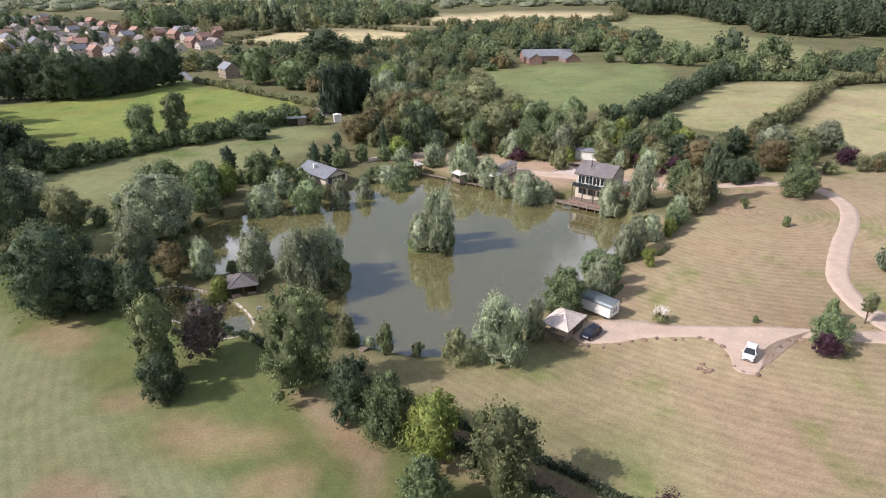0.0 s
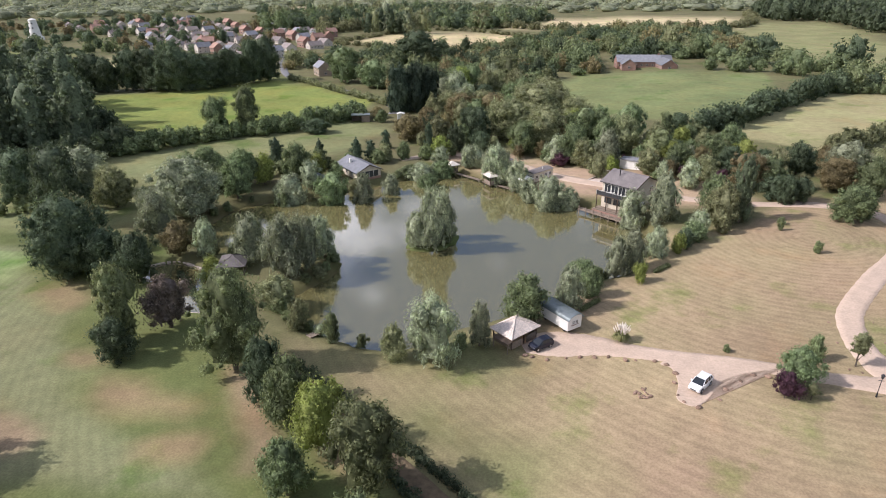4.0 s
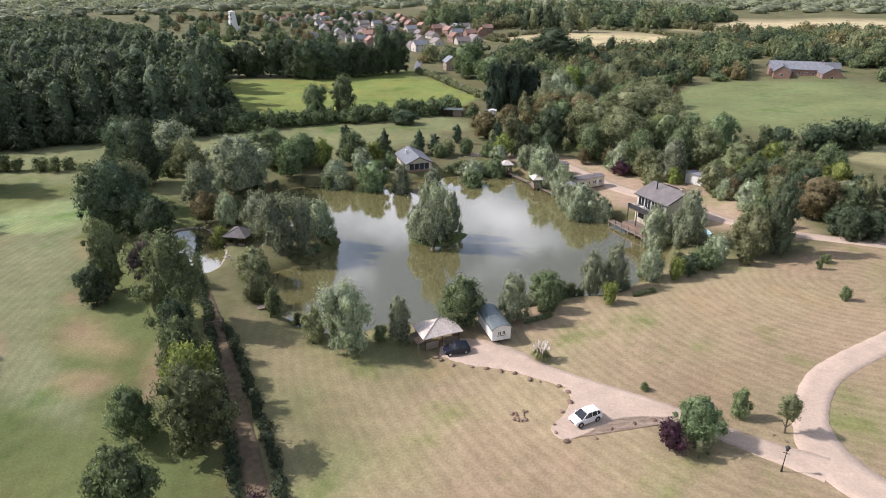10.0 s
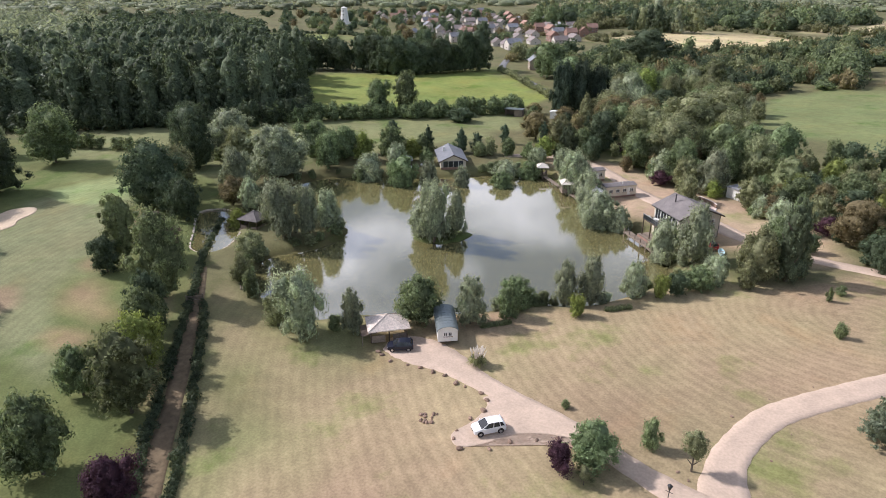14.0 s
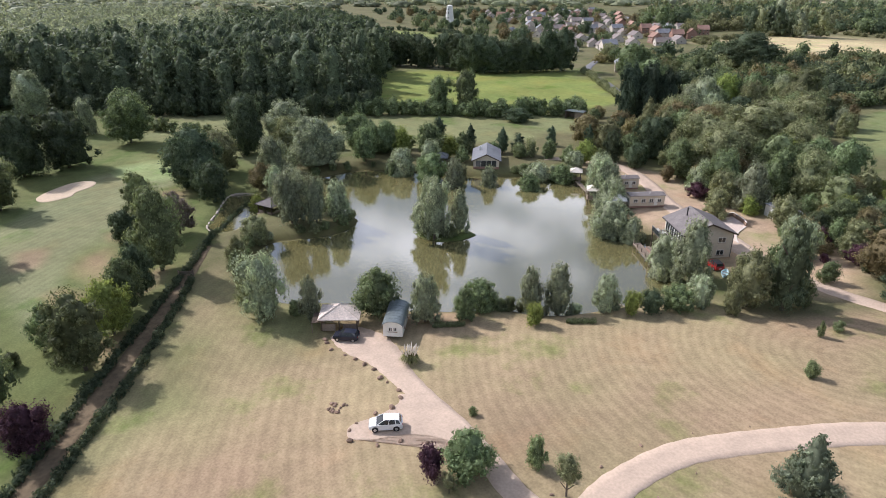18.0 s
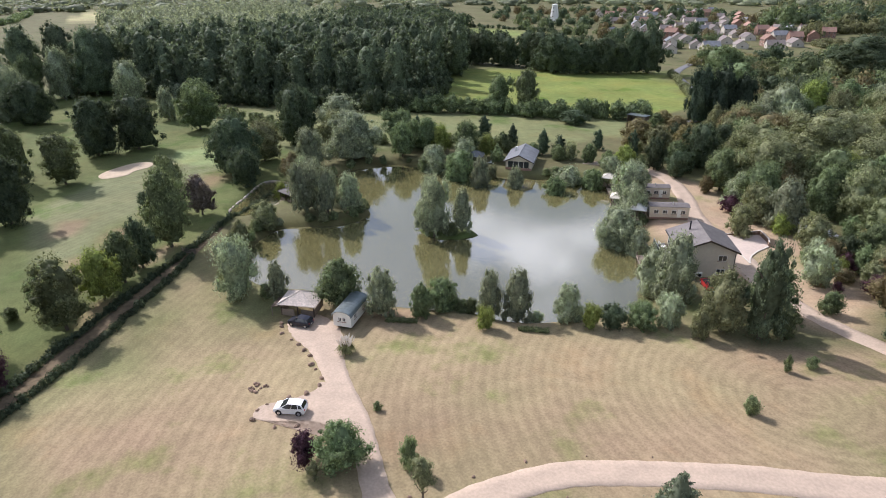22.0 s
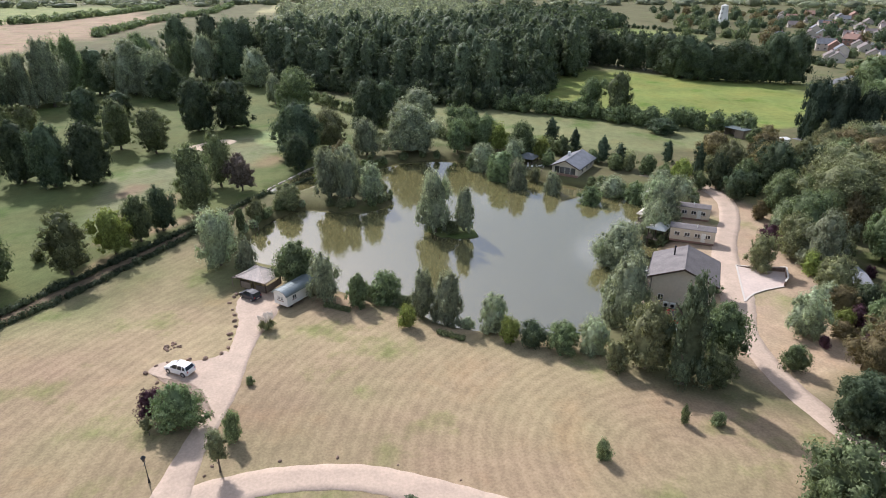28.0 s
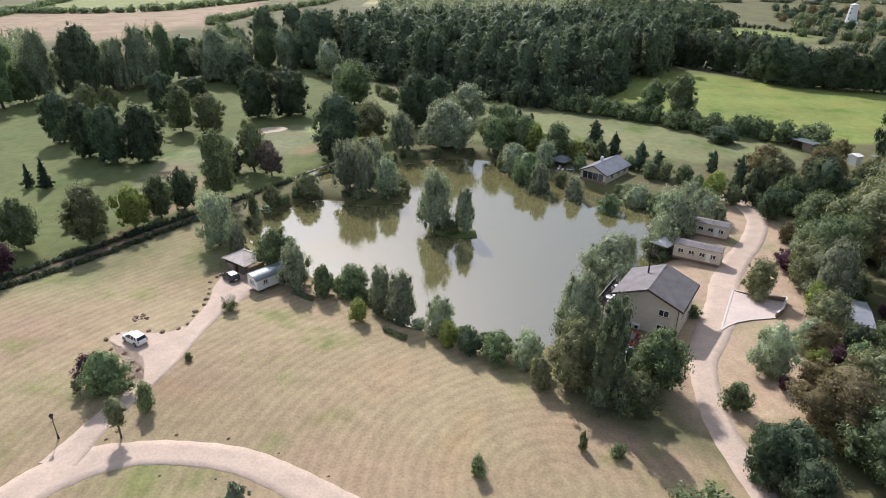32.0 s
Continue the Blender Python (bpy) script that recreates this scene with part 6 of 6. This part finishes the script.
# ---- pond rim, lamp, bunker, hedge blocks ----
def pond_rim():
    e = empty("stone_edging", pose(0, 0, 0), "curving pale stone edging round the pond", "edging")
    loop = grown(POND, 0.35)
    me = None
    for k in range(len(loop)):
        a, b = loop[k], loop[(k + 1) % len(loop)]
        n = max(1, int(np.linalg.norm(b - a) / 0.7))
        for j in range(n):
            p = a + (b - a) * (j + 0.5) / n
            mt = pose(p[0], p[1], 0.92 + 0.02 * (j % 2), 0, 0, math.degrees(math.atan2(b[1] - a[1], b[0] - a[0])))
            if me is None:
                ob = part("stone", boxes((-0.34, -0.2, -0.5, 0.34, 0.2, 0.12), bevel=0.03), SHINGLE, e)
                me = ob.data
                ob.matrix_basis = mt
            else:
                share("stone", me, e, mt)


pond_rim()


def lamp_post(m):
    e = empty("lamp_post", m, "black Victorian style lamp post beside the drive", "lamp post")
    part("pole", tube(tube(bmesh.new(), (0, 0, 0), (0, 0, 0.7), 0.12, 0.07, 10), (0, 0, 0.7), (0, 0, 2.8), 0.05, 0.04, 10), BLACK, e)
    part("crossbar", boxes((-0.35, -0.025, 2.5, 0.35, 0.025, 2.55)), BLACK, e)
    ln = part("lantern", tube(bmesh.new(), (0, 0, 2.85), (0, 0, 3.3), 0.13, 0.24, 6), GLASS, e, "glass lantern")
    part("cap", tube(bmesh.new(), (0, 0, 3.3), (0, 0, 3.55), 0.28, 0.04, 6), BLACK, ln)


lamp_post(pose(65.7, 78.2, gz(65.7, 78.2)))


def field_gate(m):
    """A timber gate between two posts, across the ditch track."""
    e = empty("field_gate", m, "grey weathered timber gate closing the ditch track", "gate")
    posts(e, [(-1.35, 0.0), (1.35, 0.0)], -0.2, 1.35, 0.09, WOOD, "gate_post")
    for z in (0.25, 0.5, 0.75, 1.0):
        part("rail", boxes((-1.22, -0.03, z, 1.22, 0.03, z + 0.1)), WOOD, e)
    part("brace", tube(bmesh.new(), (-1.15, 0.05, 0.3), (1.15, 0.05, 1.05), 0.04, 0.04, 5), WOOD, e)


field_gate(pose(-15.6, 72.6, gz(-15.6, 72.6), 0, 0, 55))


def notice_board(m):
    e = empty("notice_board", m, "small white notice board on two posts by the pond", "sign")
    posts(e, [(-0.4, 0.0), (0.4, 0.0)], -0.1, 1.0, 0.04, WOOD)
    b = part("board", boxes((-0.5, -0.07, 0.55, 0.5, -0.04, 1.15)), WHITE, e)
    for z in (0.68, 0.8, 0.92, 1.02):
        part("text_bar", boxes((-0.38, -0.078, z, 0.36, -0.07, z + 0.04)), BLACK, b)


notice_board(pose(-33.2, 92.0, gz(-33.2, 92.0), 0, 0, 15))


def sun_lounger(m):
    e = empty("sun_lounger", m, "white sun lounger on the cabin terrace", "lounger", "terrace loungers")
    part("seat", boxes((-0.3, -0.95, 0.3, 0.3, 0.4, 0.37), bevel=0.02), WHITE, e)
    b = part("backrest", boxes((-0.3, 0.0, -0.03, 0.3, 0.75, 0.04), bevel=0.02), WHITE, e)
    b.matrix_basis = pose(0, 0.4, 0.36, 42, 0, 0)
    for x in (-0.25, 0.25):
        for y in (-0.85, 0.3):
            part("leg", boxes((x - 0.03, y - 0.03, 0, x + 0.03, y + 0.03, 0.3)), WHITE, e)
    return e


TERRACE = pose(-40.5, 158.0, 0.55, 0, 0, 47)
first = sun_lounger(TERRACE @ pose(-2.6, -0.6, 0.62, 0, 0, 10))
for x, y, r in ((-1.4, -0.5, 5), (-2.8, 1.8, 70)):
    copy_thing(first, TERRACE @ pose(x, y, 0.62, 0, 0, r))
garden_table(TERRACE @ pose(0.4, 1.4, 0.62))
for x, y, r in ((1.3, 1.5, 270), (-0.5, 1.3, 90), (0.5, 2.4, 0)):
    c = copy_thing(chair, TERRACE @ pose(x, y, 0.62, 0, 0, r))
    tagged(c, "white garden chair at the terrace table", "chair", "terrace chairs")


def bunker():
    loop = smooth_loop([(-79.5, 58.5), (-84, 57.5), (-89, 62), (-92, 67.5), (-89.5, 71.5), (-85.5, 70), (-83, 66), (-80, 64)], 5)
    c = loop.mean(0)
    bm = bmesh.new()
    rings = []
    for s, dz in ((1.04, 0.02), (1.0, 0.14), (0.9, 0.05), (0.6, 0.03), (0.25, 0.03)):
        rings.append([bm.verts.new((*(c + (p - c) * s), gz(*p) + dz)) for p in loop])
    for a, b in zip(rings, rings[1:]):
        for i in range(len(loop)):
            bm.faces.new((a[i], a[(i + 1) % len(loop)], b[(i + 1) % len(loop)], b[i]))
    bm.faces.new(rings[-1])
    bmesh.ops.recalc_face_normals(bm, faces=bm.faces[:])
    tagged(part("sand_bunker", bm, SAND, smooth=True), "pale sand bunker beside the golf green", "bunker", kind="structure")


bunker()


def box_hedge(x, y, length, turn):
    """A clipped block of leaves."""
    rr = random.Random(int(x * 10))
    spots = []
    n = int(length / 0.35)
    a = radians(turn)
    for k in range(n):
        d = (k / max(n - 1, 1) - 0.5) * length
        spots.append((x + math.cos(a) * d, y + math.sin(a) * d, rr.uniform(0.9, 1.05), rr.uniform(1.1, 1.3)))
    ob = mass("box_hedge", spots, "shrub", "short clipped box hedge at the lawn edge", "hedge", (7, 160, 0.12), int(x))
    del ob["kind"]
    ob["group"] = "clipped lawn hedges"


for x, y, ln, tn in ((29.8, 98.9, 4.4, 52), (43.0, 114.9, 4.2, 48)):
    box_hedge(x, y, ln, tn)


# ---- farm, lane house, mill, village ----
def house(name, m, w, d, h, rise, wall, roof, label, group="", rows=1, chimney=True):
    e = empty(name, m, label, "house", group)
    part("wall", prism(bmesh.new(), [(-w / 2, -0.4), (w / 2, -0.4), (w / 2, h), (0, h + rise), (-w / 2, h)], -d / 2, d / 2), wall, e)
    for s in (-1, 1):
        k = rise / (w / 2)
        part("roof", prism(bmesh.new(), [(0, h + rise), (s * (w / 2 + 0.4), h - 0.4 * k), (s * (w / 2 + 0.4), h - 0.4 * k + 0.2), (0, h + rise + 0.2)], -d / 2 - 0.3, d / 2 + 0.3), roof, e)
        for r in range(rows):
            for y in np.linspace(-d / 2 + 1.6, d / 2 - 1.6, max(2, int(d / 3))):
                wd = part("window", boxes((s * w / 2 - 0.04, y - 0.6, 0.9 + r * 2.6, s * w / 2 + 0.06, y + 0.6, 2.1 + r * 2.6)), WHITE, e)
                part("pane", boxes((s * w / 2 - 0.05, y - 0.5, 1.0 + r * 2.6, s * w / 2 + 0.075, y + 0.5, 2.0 + r * 2.6)), GLASS, wd)
    for sy in (-1, 1):
        wd = part("window", boxes((-0.7, sy * d / 2 - 0.05, 0.9, 0.7, sy * d / 2 + 0.05, 2.1)), WHITE, e)
        part("pane", boxes((-0.6, sy * d / 2 - 0.07, 1.0, 0.6, sy * d / 2 + 0.07, 2.0)), GLASS, wd)
    if chimney:
        part("chimney", boxes((-0.4, d / 2 - 1.2, h + rise - 0.5, 0.4, d / 2 - 0.4, h + rise + 1.1)), BRICK, e)
    return e


PANTILE = material("orange_pantile", (0.33, 0.20, 0.155), 0.85, scale=2, vary=0.2, coarse=0.15, per_object=0.2)
PALE = material("pale_render", (0.55, 0.50, 0.44), 0.85, scale=2, vary=0.06, coarse=0.08, per_object=0.15)
ROOFBROWN = material("brown_roof_tile", (0.235, 0.20, 0.185), 0.85, scale=2, vary=0.2, coarse=0.15, per_object=0.25)
BUFF = material("buff_brick", (0.40, 0.32, 0.24), 0.85, scale=2, vary=0.15, coarse=0.1, per_object=0.2)
fz = gz(57, 405)
house("farmhouse", pose(56, 407, fz, 0, 0, -80), 9, 26, 3.6, 3.4, BRICK, SLATE, "long red brick farm building with a grey roof", rows=1)
house("farm_wing", pose(50, 398, fz, 0, 0, 5), 8, 13, 3.2, 2.8, BRICK, SLATE, "brick farm wing with a grey slate roof", chimney=False)
house("farm_barn", pose(72, 400, fz, 0, 0, 12), 9, 14, 3.0, 3.0, BRICK, SLATE, "low brick barn with a slate roof", chimney=False)
house("farm_annexe", pose(62, 420, fz, 0, 0, -80), 8, 30, 3.0, 2.6, BRICK, SLATE, "rear brick range of the farm", chimney=False)
house("lane_house", pose(-126, 353, 1.7, 0, 0, 40), 8, 11, 5.0, 3.0, BUFF, SLATE, "buff brick house with a dark roof behind the lane", rows=2)


def mill():
    e = empty("windmill_tower", pose(-488, 520, 1.7), "white tapered windmill tower without sails", "windmill")
    part("tower", tube(bmesh.new(), (0, 0, -0.5), (0, 0, 17), 5.4, 3.3, 24), WHITE, e)
    part("cap", tube(tube(bmesh.new(), (0, 0, 17), (0, 0, 17.8), 3.6, 3.6, 24), (0, 0, 17.8), (0, 0, 19), 3.4, 0.8, 24), WHITE, e, "pale low cap with a railing")
    part("base", tube(bmesh.new(), (0, 0, -0.5), (0, 0, 2.6), 7.0, 6.6, 20), WHITE, e)
    for a in (200, 250, 300):
        for z, r in ((5, 4.85), (10, 4.2), (14, 3.7)):
            o = part("window", boxes((-0.5, -0.12, 0, 0.5, 0.12, 1.3)), GLASS, e)
            o.matrix_basis = pose(math.cos(radians(a)) * r, math.sin(radians(a)) * r, z, 0, 0, a + 90)


mill()
seeds = [house("village_house", pose(-300, 470, 1.7, 0, 0, 20), 8.5, 12, 2.8, 3.0, PALE, ROOFBROWN, "village bungalow with a brown tiled roof", "village houses"),
         house("village_house", pose(-285, 488, 1.7, 0, 0, 110), 8, 10, 5.0, 3.2, BRICK, PANTILE, "red brick village house with an orange pantile roof", "village houses", 2),
         house("village_house", pose(-318, 452, 1.7, 0, 0, 25), 8, 11, 4.8, 3.0, PALE, SLATE, "pale rendered village house with a slate roof", "village houses", 2)]
rng = random.Random(77)
STREET = smooth_loop([(-190, 440), (-245, 480), (-330, 540), (-440, 610), (-560, 690)], 8, closed=False)
for row in range(7):
    for k in range(17):
        u = k / 16 * (len(STREET) - 1)
        i = min(int(u), len(STREET) - 2)
        p = STREET[i] + (STREET[i + 1] - STREET[i]) * (u - i)
        t = STREET[i + 1] - STREET[i]
        n = np.array((-t[1], t[0])) / np.linalg.norm(t)
        q = p + n * ((row - 4.6) * 25 + rng.uniform(-5, 5)) + t / np.linalg.norm(t) * rng.uniform(-6, 6)
        a = math.degrees(math.atan2(t[1], t[0])) - 90 + rng.choice((0, 0, 90)) + rng.uniform(-8, 8)
        if rng.random() < 0.9 and q[0] < -192 and math.hypot(q[0] + 488, q[1] - 520) > 18:
            copy_thing(seeds[rng.choice((0, 0, 0, 1, 2)) if row > 2 else rng.choice((0, 1, 1, 2))], pose(q[0], q[1], 1.7, 0, 0, a))
ribbon("village_lane", [(-52, 252), (-60, 272), (-100, 308), (-142, 342), (-175, 400), (-195, 440), (-250, 484), (-330, 540), (-440, 610)], [4.5] * 9, material("worn_asphalt", (0.19, 0.19, 0.195), 0.9, scale=1.5, vary=0.12, coarse=0.1), "grey country lane into the village", "road", 0.08)
